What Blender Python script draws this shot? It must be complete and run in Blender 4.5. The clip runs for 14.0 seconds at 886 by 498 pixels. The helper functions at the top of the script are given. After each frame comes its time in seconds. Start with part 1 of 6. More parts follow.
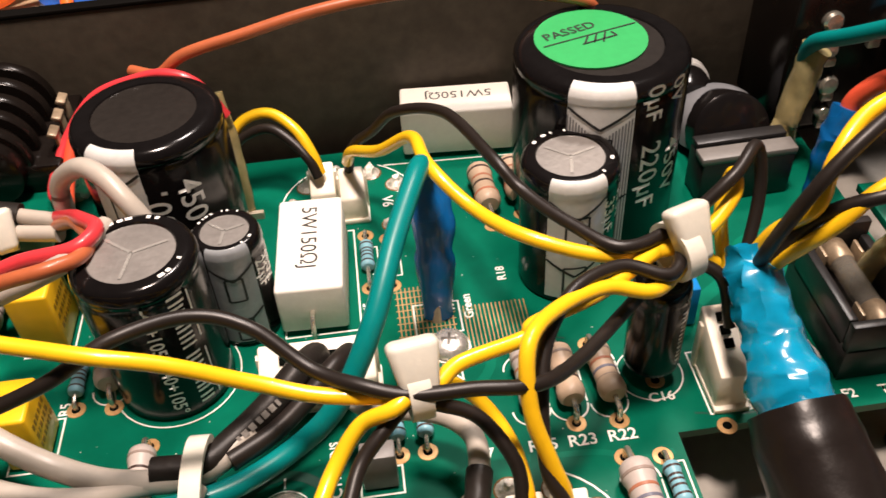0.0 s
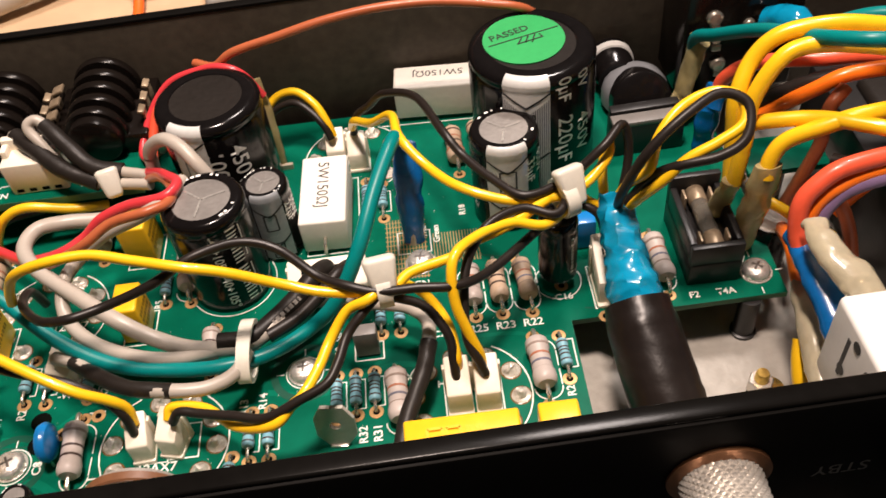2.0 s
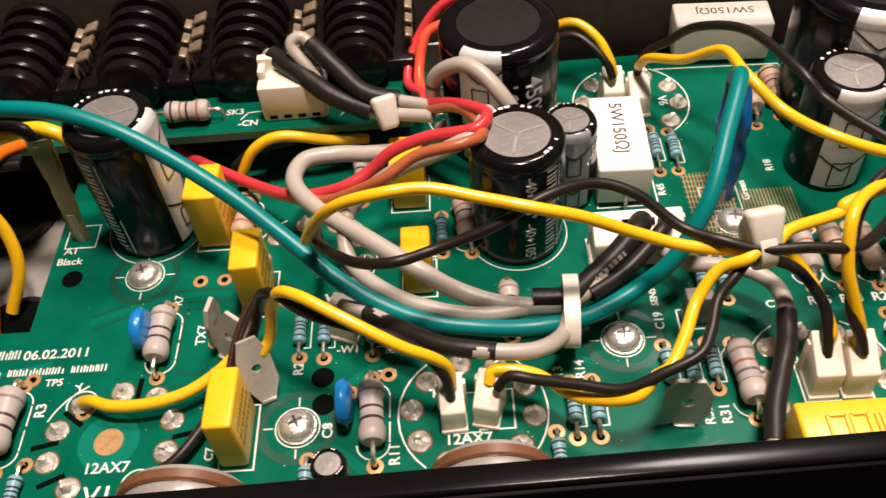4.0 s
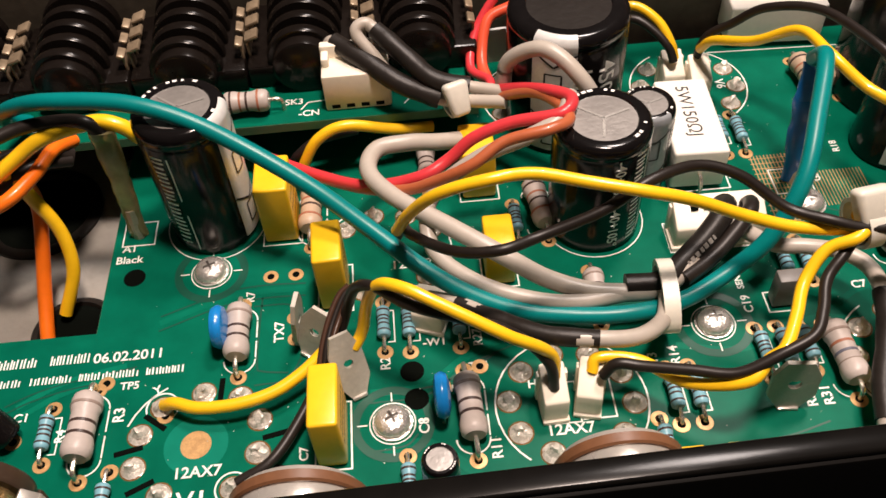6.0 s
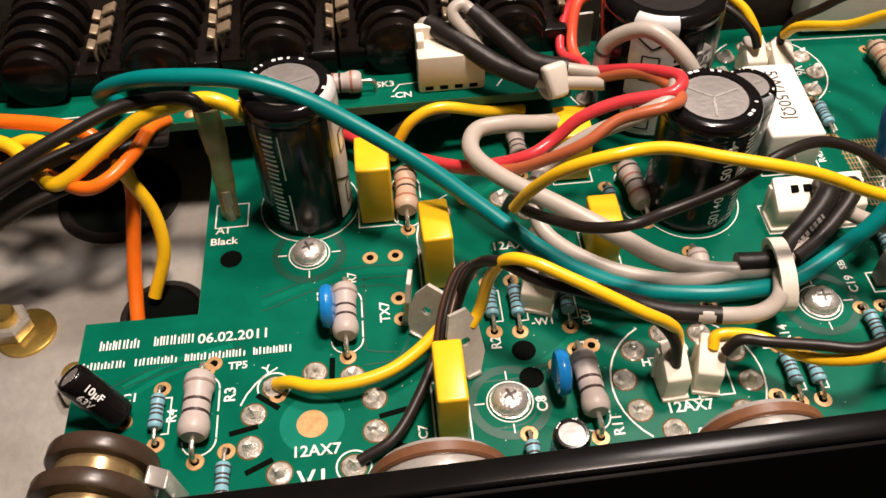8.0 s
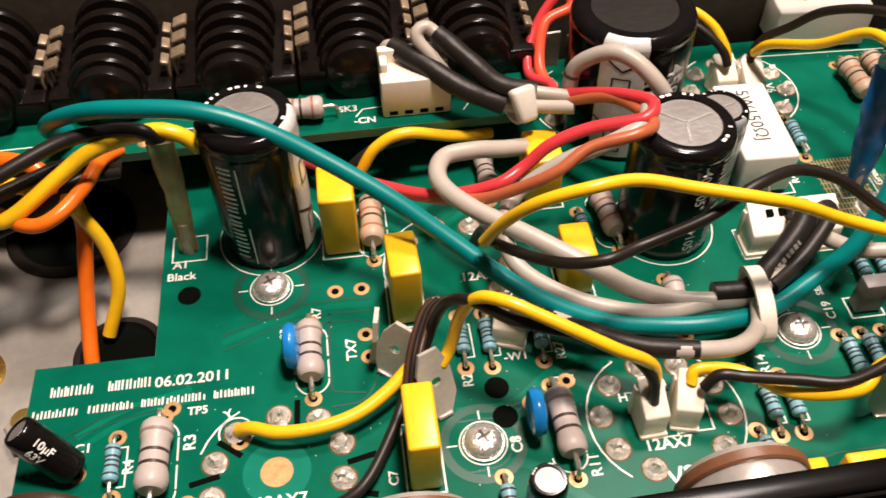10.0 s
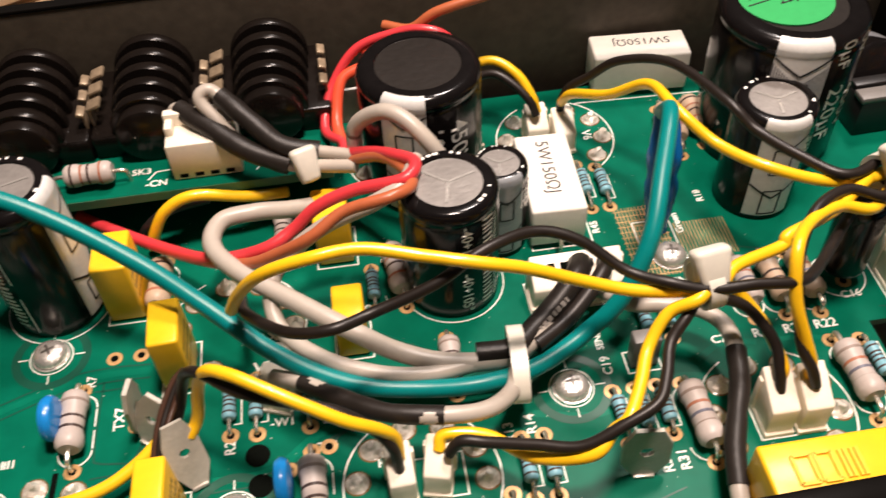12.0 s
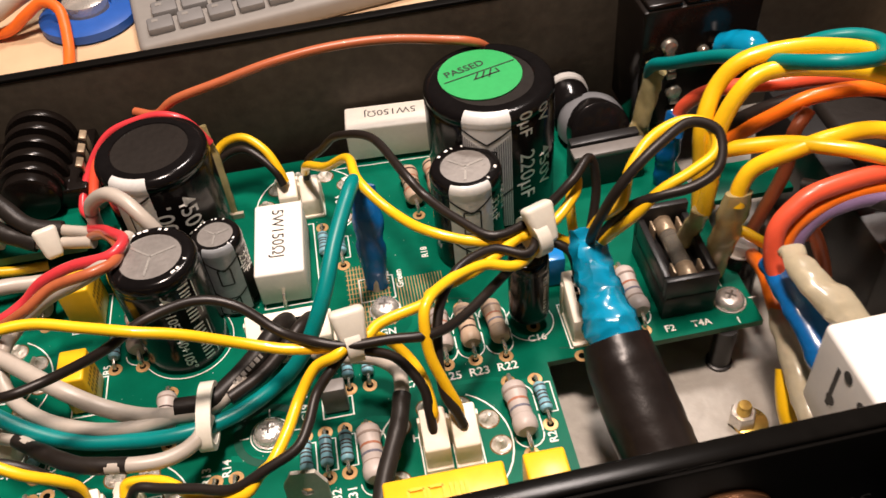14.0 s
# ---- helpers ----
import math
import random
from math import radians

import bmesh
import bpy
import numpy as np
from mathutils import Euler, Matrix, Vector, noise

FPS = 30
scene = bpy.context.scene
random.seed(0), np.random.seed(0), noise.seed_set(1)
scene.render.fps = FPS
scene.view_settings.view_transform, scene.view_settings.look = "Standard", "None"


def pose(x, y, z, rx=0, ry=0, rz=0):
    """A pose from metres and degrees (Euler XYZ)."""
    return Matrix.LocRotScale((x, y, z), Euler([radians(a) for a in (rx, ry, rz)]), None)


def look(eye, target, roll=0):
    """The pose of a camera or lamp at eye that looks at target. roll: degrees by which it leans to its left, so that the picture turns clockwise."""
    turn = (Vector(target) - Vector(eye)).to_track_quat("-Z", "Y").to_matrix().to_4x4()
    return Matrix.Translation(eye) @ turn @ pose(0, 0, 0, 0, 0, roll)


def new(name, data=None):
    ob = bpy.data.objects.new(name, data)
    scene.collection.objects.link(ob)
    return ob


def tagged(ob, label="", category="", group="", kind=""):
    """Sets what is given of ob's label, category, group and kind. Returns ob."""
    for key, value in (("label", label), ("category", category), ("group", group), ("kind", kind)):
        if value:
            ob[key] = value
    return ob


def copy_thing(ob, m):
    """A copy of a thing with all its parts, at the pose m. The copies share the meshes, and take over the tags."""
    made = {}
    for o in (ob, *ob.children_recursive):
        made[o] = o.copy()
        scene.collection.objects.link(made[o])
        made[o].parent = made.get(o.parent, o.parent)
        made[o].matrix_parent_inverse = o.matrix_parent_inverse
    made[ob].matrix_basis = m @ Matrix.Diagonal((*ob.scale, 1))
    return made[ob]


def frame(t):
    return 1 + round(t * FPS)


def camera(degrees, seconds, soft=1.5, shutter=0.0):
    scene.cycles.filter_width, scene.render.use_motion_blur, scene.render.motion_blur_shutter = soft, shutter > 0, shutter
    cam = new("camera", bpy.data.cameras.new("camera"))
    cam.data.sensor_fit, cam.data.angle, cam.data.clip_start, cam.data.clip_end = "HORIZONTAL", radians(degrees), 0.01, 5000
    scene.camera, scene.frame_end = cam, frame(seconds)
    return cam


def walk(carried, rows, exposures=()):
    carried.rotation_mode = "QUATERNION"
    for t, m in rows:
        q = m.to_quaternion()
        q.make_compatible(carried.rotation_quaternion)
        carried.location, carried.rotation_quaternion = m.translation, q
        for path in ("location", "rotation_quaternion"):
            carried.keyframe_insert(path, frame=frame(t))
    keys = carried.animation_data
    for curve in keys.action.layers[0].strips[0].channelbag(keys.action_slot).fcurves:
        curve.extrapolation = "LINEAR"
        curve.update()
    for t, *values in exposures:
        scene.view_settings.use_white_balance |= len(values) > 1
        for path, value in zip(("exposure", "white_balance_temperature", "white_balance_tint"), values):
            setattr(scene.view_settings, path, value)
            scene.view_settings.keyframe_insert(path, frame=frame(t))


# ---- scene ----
cam = camera(52.4, 14.0, shutter=0.4)
PATH = [
    (0, (0.019, -0.07, 0.113), (0.139, 1.388, -1.25), -3.7),
    (0.5, (0.025, -0.072, 0.113), (0.152, 1.376, -1.261), -4.5),
    (1, (0.031, -0.09, 0.128), (0.135, 1.326, -1.28), -5.5),
    (1.5, (0.036, -0.113, 0.152), (0.075, 1.264, -1.298), -7.1),
    (2, (0.034, -0.113, 0.158), (0.02, 1.232, -1.322), -7.6),
    (2.5, (0.022, -0.107, 0.153), (0.0, 1.201, -1.36), -6.6),
    (3, (0.01, -0.101, 0.147), (-0.055, 1.191, -1.378), -7.1),
    (3.5, (-0.013, -0.099, 0.144), (-0.08, 1.184, -1.389), -6.5),
    (4, (-0.027, -0.096, 0.141), (-0.091, 1.207, -1.374), -6.1),
    (6.3, (-0.055, -0.093, 0.138), (-0.015, 1.195, -1.392), -4.1),
    (6.5, (-0.058, -0.097, 0.137), (-0.014, 1.21, -1.376), -4.0),
    (7, (-0.066, -0.096, 0.138), (-0.016, 1.202, -1.382), -3.8),
    (7.5, (-0.071, -0.093, 0.139), (-0.025, 1.2, -1.385), -3.9),
    (7.7, (-0.075, -0.095, 0.137), (-0.016, 1.203, -1.384), -3.4),
    (9.8, (-0.077, -0.086, 0.134), (0.067, 1.209, -1.383), -1.2),
    (10, (-0.075, -0.086, 0.135), (0.079, 1.205, -1.385), -1.1),
    (10.5, (-0.06, -0.083, 0.137), (0.07, 1.2, -1.391), -2.5),
    (11, (-0.043, -0.083, 0.137), (0.072, 1.212, -1.383), -3.4),
    (11.5, (-0.04, -0.088, 0.136), (0.089, 1.234, -1.36), -3.3),
    (12, (-0.031, -0.086, 0.138), (0.111, 1.244, -1.349), -3.2),
    (12.5, (-0.011, -0.086, 0.138), (0.128, 1.272, -1.323), -4.0),
    (13, (0.005, -0.085, 0.139), (0.163, 1.275, -1.319), -4.2),
    (13.5, (0.021, -0.092, 0.147), (0.162, 1.271, -1.31), -5.4),
    (14, (0.029, -0.105, 0.154), (0.158, 1.276, -1.286), -6.2),
]
walk(cam, [(t, look(eye, target, roll)) for t, eye, target, roll in PATH], [(0, 0.20), (1, 0.12), (2, 0.02), (4, -0.06), (7.5, 0.0), (10.5, 0.12), (13, 0.08), (14, 0.02)])

# ---- light ----
world = bpy.data.worlds.new("room")
scene.world = world
world.use_nodes = True
world.node_tree.nodes["Background"].inputs[0].default_value = (1.0, 0.92, 0.84, 1)
world.node_tree.nodes["Background"].inputs[1].default_value = 0.035


def lamp(name, eye, target, w, h, power, colour):
    d = bpy.data.lights.new(name, "AREA")
    d.shape, d.size, d.size_y, d.energy, d.color = "RECTANGLE", w, h, power, colour
    o = new(name, d)
    o.matrix_world = look(eye, target)
    return o


lamp("room_lamp", (0.02, 0.0, 0.58), (0.0, 0.03, 0.0), 0.07, 0.07, 4.7, (1.0, 0.805, 0.70))
lamp("ceiling_light", (0.35, 0.55, 1.45), (0.0, 0.05, 0.0), 0.22, 0.22, 16.5, (1.0, 0.87, 0.81))


# ---- materials ----
def material(name, colour, rough=0.5, metal=0.0, vary=0.12, grain=400.0, bump=0.15, coat=0.0, trans=0.0, dirt=0.0, fleck=None, ior=1.45, sss=0.0, spec=0.5):
    m = bpy.data.materials.new(name)
    m.use_nodes = True
    t = m.node_tree
    n, l = t.nodes, t.links
    b = n["Principled BSDF"]
    b.inputs["Roughness"].default_value = rough
    b.inputs["Metallic"].default_value = metal
    b.inputs["Coat Weight"].default_value = coat
    b.inputs["Transmission Weight"].default_value = trans
    b.inputs["IOR"].default_value = ior
    b.inputs["Specular IOR Level"].default_value = spec
    co = n.new("ShaderNodeTexCoord")
    big = n.new("ShaderNodeTexNoise")
    big.inputs["Scale"].default_value = grain * 0.22
    big.inputs["Detail"].default_value = 4
    l.new(co.outputs["Object"], big.inputs["Vector"])
    fine = n.new("ShaderNodeTexNoise")
    fine.inputs["Scale"].default_value = grain * 3.0
    fine.inputs["Detail"].default_value = 3
    l.new(co.outputs["Object"], fine.inputs["Vector"])
    info = n.new("ShaderNodeObjectInfo")
    add = n.new("ShaderNodeMath")
    add.operation = "ADD"
    l.new(big.outputs["Fac"], add.inputs[0])
    l.new(fine.outputs["Fac"], add.inputs[1])
    add2 = n.new("ShaderNodeMath")
    add2.operation = "MULTIPLY_ADD"
    l.new(info.outputs["Random"], add2.inputs[0])
    add2.inputs[1].default_value = 0.35
    l.new(add.outputs[0], add2.inputs[2])
    ramp = n.new("ShaderNodeMapRange")
    ramp.inputs["From Min"].default_value = 0.6
    ramp.inputs["From Max"].default_value = 1.7
    ramp.inputs["To Min"].default_value = 1.0 - vary
    ramp.inputs["To Max"].default_value = 1.0 + vary
    l.new(add2.outputs[0], ramp.inputs["Value"])
    mul = n.new("ShaderNodeVectorMath")
    mul.operation = "MULTIPLY"
    mul.inputs[0].default_value = colour
    l.new(ramp.outputs[0], mul.inputs[1])
    last = mul.outputs[0]
    if dirt > 0:
        dn = n.new("ShaderNodeTexNoise")
        dn.inputs["Scale"].default_value = grain * 0.5
        dn.inputs["Detail"].default_value = 6
        l.new(co.outputs["Object"], dn.inputs["Vector"])
        dr = n.new("ShaderNodeMapRange")
        dr.inputs["From Min"].default_value = 0.52
        dr.inputs["From Max"].default_value = 0.72
        dr.inputs["To Max"].default_value = dirt
        l.new(dn.outputs["Fac"], dr.inputs["Value"])
        mx = n.new("ShaderNodeMix")
        mx.data_type = "RGBA"
        l.new(dr.outputs[0], mx.inputs[0])
        l.new(last, mx.inputs[6])
        mx.inputs[7].default_value = (*(fleck or [c * 0.45 for c in colour]), 1)
        last = mx.outputs[2]
    l.new(last, b.inputs["Base Color"])
    rr = n.new("ShaderNodeMapRange")
    rr.inputs["To Min"].default_value = max(0.02, rough - 0.10)
    rr.inputs["To Max"].default_value = min(1.0, rough + 0.12)
    l.new(big.outputs["Fac"], rr.inputs["Value"])
    l.new(rr.outputs[0], b.inputs["Roughness"])
    if bump > 0:
        bp = n.new("ShaderNodeBump")
        bp.inputs["Strength"].default_value = bump
        bp.inputs["Distance"].default_value = 0.0002
        l.new(fine.outputs["Fac"], bp.inputs["Height"])
        l.new(bp.outputs[0], b.inputs["Normal"])
    if sss > 0:
        b.inputs["Subsurface Weight"].default_value = sss
        b.inputs["Subsurface Radius"].default_value = (0.002, 0.0015, 0.001)
    return m


M = dict(
    pcb=material("solder_mask_green", (0.001, 0.112, 0.066), 0.30, vary=0.32, grain=60, bump=0.12, spec=0.09),
    pcb_trace=material("green_over_copper", (0.002, 0.145, 0.086), 0.28, vary=0.2, grain=80, bump=0.1, spec=0.10),
    pcb_dark=material("green_over_gap", (0.001, 0.068, 0.040), 0.4, vary=0.15, grain=80, bump=0.1),
    fr4=material("board_edge", (0.06, 0.17, 0.09), 0.6, vary=0.2, grain=300),
    silk=material("white_silkscreen", (0.78, 0.80, 0.74), 0.55, vary=0.18, grain=900, bump=0.2, dirt=0.4, fleck=(0.35, 0.45, 0.35)),
    pad=material("copper_pad", (0.55, 0.33, 0.14), 0.38, metal=0.35, vary=0.3, grain=900, dirt=0.5, fleck=(0.30, 0.16, 0.07)),
    solder=material("solder", (0.78, 0.73, 0.65), 0.26, metal=0.35, vary=0.3, grain=1100, bump=1.0, dirt=0.7, fleck=(0.22, 0.14, 0.07)),
    copper_dark=material("brown_copper_washer", (0.26, 0.12, 0.055), 0.3, metal=0.5, vary=0.2, grain=300, dirt=0.3),
    hole=material("drilled_hole", (0.004, 0.005, 0.004), 0.9, vary=0.1, spec=0.0),
    steel=material("zinc_steel", (0.35, 0.33, 0.295), 0.54, metal=0.25, vary=0.2, grain=120, bump=0.9, dirt=0.4, fleck=(0.25, 0.225, 0.185)),
    paint=material("black_gloss_paint", (0.005, 0.0045, 0.004), 0.46, vary=0.2, grain=300, bump=0.04, spec=0.06),
    paint_in=material("dark_inner_wall", (0.062, 0.051, 0.038), 0.45, vary=0.4, grain=130, bump=0.4, dirt=0.45, spec=0.22),
    sleeve=material("black_capacitor_sleeve", (0.006, 0.005, 0.005), 0.17, vary=0.3, grain=200, bump=0.08, spec=0.38),
    stripe=material("grey_sleeve_stripe", (0.62, 0.62, 0.60), 0.28, vary=0.14, grain=300, coat=0.3),
    stripe_hatch=material("grey_hatch_print", (0.16, 0.16, 0.17), 0.3, vary=0.15, grain=300, coat=0.2),
    stripe_dark=material("bluish_grey_stripe", (0.34, 0.36, 0.38), 0.28, vary=0.18, grain=300, coat=0.3),
    print=material("white_sleeve_print", (0.88, 0.87, 0.83), 0.35, vary=0.15, grain=600, dirt=0.3),
    filmprint=material("brown_film_print", (0.34, 0.17, 0.008), 0.4, vary=0.2),
    ink=material("black_print", (0.02, 0.02, 0.02), 0.5, vary=0.2),
    alu=material("aluminium_can_top", (0.30, 0.28, 0.262), 0.40, metal=0.5, vary=0.2, grain=350, bump=0.3, dirt=0.3),
    score=material("pressed_vent_line", (0.72, 0.69, 0.64), 0.25, metal=0.7, vary=0.2),
    film=material("yellow_film_capacitor", (0.90, 0.52, 0.015), 0.30, vary=0.10, grain=160, bump=0.15, dirt=0.15, fleck=(0.55, 0.29, 0.01), sss=0.0),
    ceramic=material("white_cement", (0.80, 0.77, 0.70), 0.62, vary=0.07, grain=260, bump=0.3, dirt=0.14, fleck=(0.62, 0.55, 0.45)),
    nylon=material("ivory_nylon", (0.86, 0.79, 0.66), 0.40, vary=0.07, grain=300, bump=0.12, dirt=0.12, fleck=(0.62, 0.53, 0.40)),
    tie=material("cable_tie_nylon", (0.86, 0.82, 0.71), 0.32, trans=0.22, vary=0.07, grain=300, sss=0.0),
    y=material("yellow_wire", (0.92, 0.54, 0.012), 0.30, vary=0.10, grain=220, bump=0.06, coat=0.4),
    k=material("black_wire", (0.016, 0.012, 0.010), 0.38, vary=0.25, grain=220, bump=0.08, spec=0.4),
    teal=material("teal_wire", (0.0, 0.205, 0.198), 0.34, vary=0.10, grain=220, bump=0.06, spec=0.4),
    w=material("white_wire", (0.44, 0.395, 0.34), 0.34, vary=0.09, grain=260, bump=0.08, dirt=0.2, fleck=(0.46, 0.38, 0.28)),
    r=material("red_wire", (0.66, 0.045, 0.055), 0.30, vary=0.10, grain=220, bump=0.06, coat=0.15),
    salmon=material("coral_wire", (0.78, 0.10, 0.045), 0.30, vary=0.10, grain=220, bump=0.06, coat=0.15),
    b=material("brown_wire", (0.44, 0.115, 0.045), 0.34, vary=0.14, grain=220, bump=0.06, coat=0.1),
    o=material("orange_wire", (0.88, 0.17, 0.010), 0.30, vary=0.12, grain=220, bump=0.06, coat=0.15),
    violet=material("violet_wire", (0.20, 0.13, 0.24), 0.32, vary=0.14, grain=220, bump=0.06),
    shrink=material("heat_shrink_tube", (0.016, 0.013, 0.011), 0.40, vary=0.3, grain=260, bump=0.35, spec=0.3),
    crimp=material("blue_crimp_sleeve", (0.002, 0.23, 0.40), 0.17, vary=0.35, grain=120, bump=0.25, coat=0.6),
    bluesleeve=material("blue_terminal_sleeve", (0.004, 0.11, 0.34), 0.24, vary=0.25, grain=160, bump=0.3, coat=0.3),
    clear=material("yellowed_vinyl_sleeve", (0.58, 0.49, 0.24), 0.22, vary=0.3, grain=180, bump=0.5, coat=0.4, dirt=0.4, fleck=(0.30, 0.22, 0.08), trans=0.52, ior=1.25),
    disc=material("blue_disc_capacitor", (0.010, 0.20, 0.55), 0.24, vary=0.14, grain=260, bump=0.15, coat=0.3),
    res=material("grey_resistor_body", (0.47, 0.41, 0.375), 0.40, vary=0.10, grain=420, bump=0.2),
    resb=material("blue_resistor_body", (0.20, 0.42, 0.50), 0.36, vary=0.12, grain=420, bump=0.2),
    rest=material("tan_resistor_body", (0.46, 0.34, 0.24), 0.42, vary=0.12, grain=420, bump=0.25),
    band_k=material("dark_band", (0.05, 0.03, 0.025), 0.4, vary=0.2),
    band_r=material("rust_band", (0.36, 0.14, 0.08), 0.4, vary=0.2),
    band_t=material("taupe_band", (0.26, 0.20, 0.17), 0.4, vary=0.2),
    band_b=material("navy_band", (0.13, 0.13, 0.17), 0.4, vary=0.2),
    lead=material("tinned_lead", (0.68, 0.63, 0.54), 0.24, metal=0.85, vary=0.2, grain=500, dirt=0.25),
    nickel=material("nickel_steel", (0.66, 0.62, 0.56), 0.27, metal=0.6, vary=0.15, grain=260, bump=0.25, dirt=0.3),
    tarnish=material("tarnished_contact", (0.50, 0.43, 0.33), 0.36, metal=0.35, vary=0.25, grain=400, dirt=0.4),
    spade=material("grey_tinned_spade", (0.50, 0.475, 0.41), 0.42, metal=0.12, vary=0.2, grain=350, bump=0.35, dirt=0.35, fleck=(0.33, 0.29, 0.22)),
    domep=material("pale_grey_rubber", (0.17, 0.175, 0.185), 0.34, vary=0.12, grain=240),
    bright=material("bright_zinc_screw", (0.76, 0.73, 0.68), 0.24, metal=0.72, vary=0.25, grain=700, bump=0.9, dirt=0.4, fleck=(0.36, 0.32, 0.26)),
    worn=material("worn_grey_print", (0.24, 0.22, 0.20), 0.5, vary=0.3, grain=900, dirt=0.6, fleck=(0.03, 0.025, 0.02)),
    rim=material("black_gloss_lip", (0.005, 0.0045, 0.004), 0.16, vary=0.3, grain=120, bump=0.02, spec=0.13),
    cloudy=material("cloudy_cream_vinyl", (0.66, 0.59, 0.42), 0.24, vary=0.15, grain=180, bump=0.5, coat=0.4, trans=0.45, dirt=0.35, fleck=(0.42, 0.34, 0.18)),
    lug=material("dull_contact_lug", (0.33, 0.25, 0.165), 0.36, metal=0.4, vary=0.35, grain=400, dirt=0.5, fleck=(0.09, 0.06, 0.035)),
    gold=material("passivated_screw", (0.72, 0.50, 0.13), 0.28, metal=0.9, vary=0.25, grain=300, dirt=0.4, fleck=(0.4, 0.25, 0.05)),
    bakelite=material("brown_phenolic", (0.17, 0.075, 0.035), 0.40, vary=0.2, grain=300),
    jack=material("black_jack_plastic", (0.008, 0.006, 0.005), 0.20, vary=0.3, grain=200, bump=0.1, spec=0.26),
    black=material("black_plastic", (0.016, 0.015, 0.015), 0.36, vary=0.25, grain=240, bump=0.15),
    greyp=material("grey_plastic", (0.16, 0.15, 0.14), 0.42, vary=0.2, grain=240),
    whitep=material("white_plastic", (0.84, 0.82, 0.78), 0.34, vary=0.05, grain=200, bump=0.1),
    glass=material("fuse_glass", (0.62, 0.57, 0.48), 0.08, vary=0.1, trans=0.85),
    green=material("green_sticker", (0.03, 0.36, 0.10), 0.42, vary=0.12, grain=250, bump=0.1),
    desk=material("pale_wood_desk", (0.66, 0.47, 0.29), 0.5, vary=0.16, grain=30, bump=0.2, dirt=0.3, fleck=(0.50, 0.33, 0.18)),
    key=material("grey_key_plastic", (0.20, 0.195, 0.19), 0.55, vary=0.12, grain=80),
    keyb=material("keyboard_case", (0.27, 0.255, 0.235), 0.55, vary=0.12, grain=60),
    bluep=material("blue_tool_plastic", (0.02, 0.10, 0.42), 0.4, vary=0.15, grain=80),
    db=material("dark_brown_wire", (0.05, 0.022, 0.012), 0.36, vary=0.2, grain=220, bump=0.1),
    jacket=material("black_cable_jacket", (0.011, 0.008, 0.007), 0.30, vary=0.35, grain=140, bump=0.35, spec=0.35, dirt=0.25, fleck=(0.03, 0.022, 0.018)),
    dust=material("pale_dust", (0.42, 0.47, 0.40), 0.7, vary=0.3, grain=900),
    flux=material("brown_flux", (0.16, 0.085, 0.03), 0.18, vary=0.4, grain=500, bump=0.2, coat=0.4),
    recess=material("recess_shade_metal", (0.10, 0.09, 0.08), 0.4, metal=0.5, vary=0.3),
    brass=material("brass_contact", (0.62, 0.43, 0.20), 0.22, metal=0.8, vary=0.3, grain=260, bump=0.15, dirt=0.5, fleck=(0.20, 0.12, 0.05)),
    brownp=material("dark_brown_phenolic", (0.045, 0.028, 0.018), 0.30, vary=0.3, grain=260, bump=0.15),
    pcb_pale=material("green_over_bare_board", (0.004, 0.175, 0.115), 0.30, vary=0.2, grain=90, bump=0.1, spec=0.2),
    orangep=material("orange_cord", (0.85, 0.16, 0.02), 0.4, vary=0.1, grain=100),
)


# ---- builders (arguments in millimetres) ----
MM = 0.001


def mesh_of(name, bm, mat, smooth=True):
    me = bpy.data.meshes.new(name)
    bm.to_mesh(me)
    bm.free()
    me.materials.append(mat)
    if smooth:
        for p in me.polygons:
            p.use_smooth = True
        me.set_sharp_from_angle(angle=radians(38))
    return me


def part(name, bm, mat, parent=None, label="", smooth=True):
    o = new(name, mesh_of(name, bm, mat, smooth))
    if parent is not None:
        o.parent = parent
    if label:
        tagged(o, label)
    return o


def thing(name, label, category, group="", kind="", x=0.0, y=0.0, z=0.0, rz=0.0):
    o = new(name)
    o.empty_display_size = 0.002
    o.matrix_world = pose(x * MM, y * MM, z * MM, 0, 0, rz)
    return tagged(o, label, category, group, kind)


def box(bm, cx, cy, cz, sx, sy, sz, bevel=0.0, rz=0.0, rx=0.0, ry=0.0, seg=2):
    m = pose(cx * MM, cy * MM, cz * MM, rx, ry, rz) @ Matrix.Diagonal((sx * MM, sy * MM, sz * MM, 1))
    made = bmesh.ops.create_cube(bm, size=1.0, matrix=m)
    if bevel > 0:
        es = {e for v in made["verts"] for e in v.link_edges}
        bmesh.ops.bevel(bm, geom=list(es), offset=bevel * MM, segments=seg, affect="EDGES", profile=0.5)
    return bm


def lathe(bm, profile, m=None, n=32, cap=True):
    """Turns (radius, height) pairs round the z axis of the pose m."""
    m = m or Matrix.Identity(4)
    rings = []
    for r, z in profile:
        rings.append([bm.verts.new(m @ Vector((r * MM * math.cos(2 * math.pi * i / n), r * MM * math.sin(2 * math.pi * i / n), z * MM))) for i in range(n)])
    for a, b in zip(rings, rings[1:]):
        for i in range(n):
            bm.faces.new((a[i], a[(i + 1) % n], b[(i + 1) % n], b[i]))
    if cap:
        bm.faces.new(rings[0][::-1])
        bm.faces.new(rings[-1])
    return bm


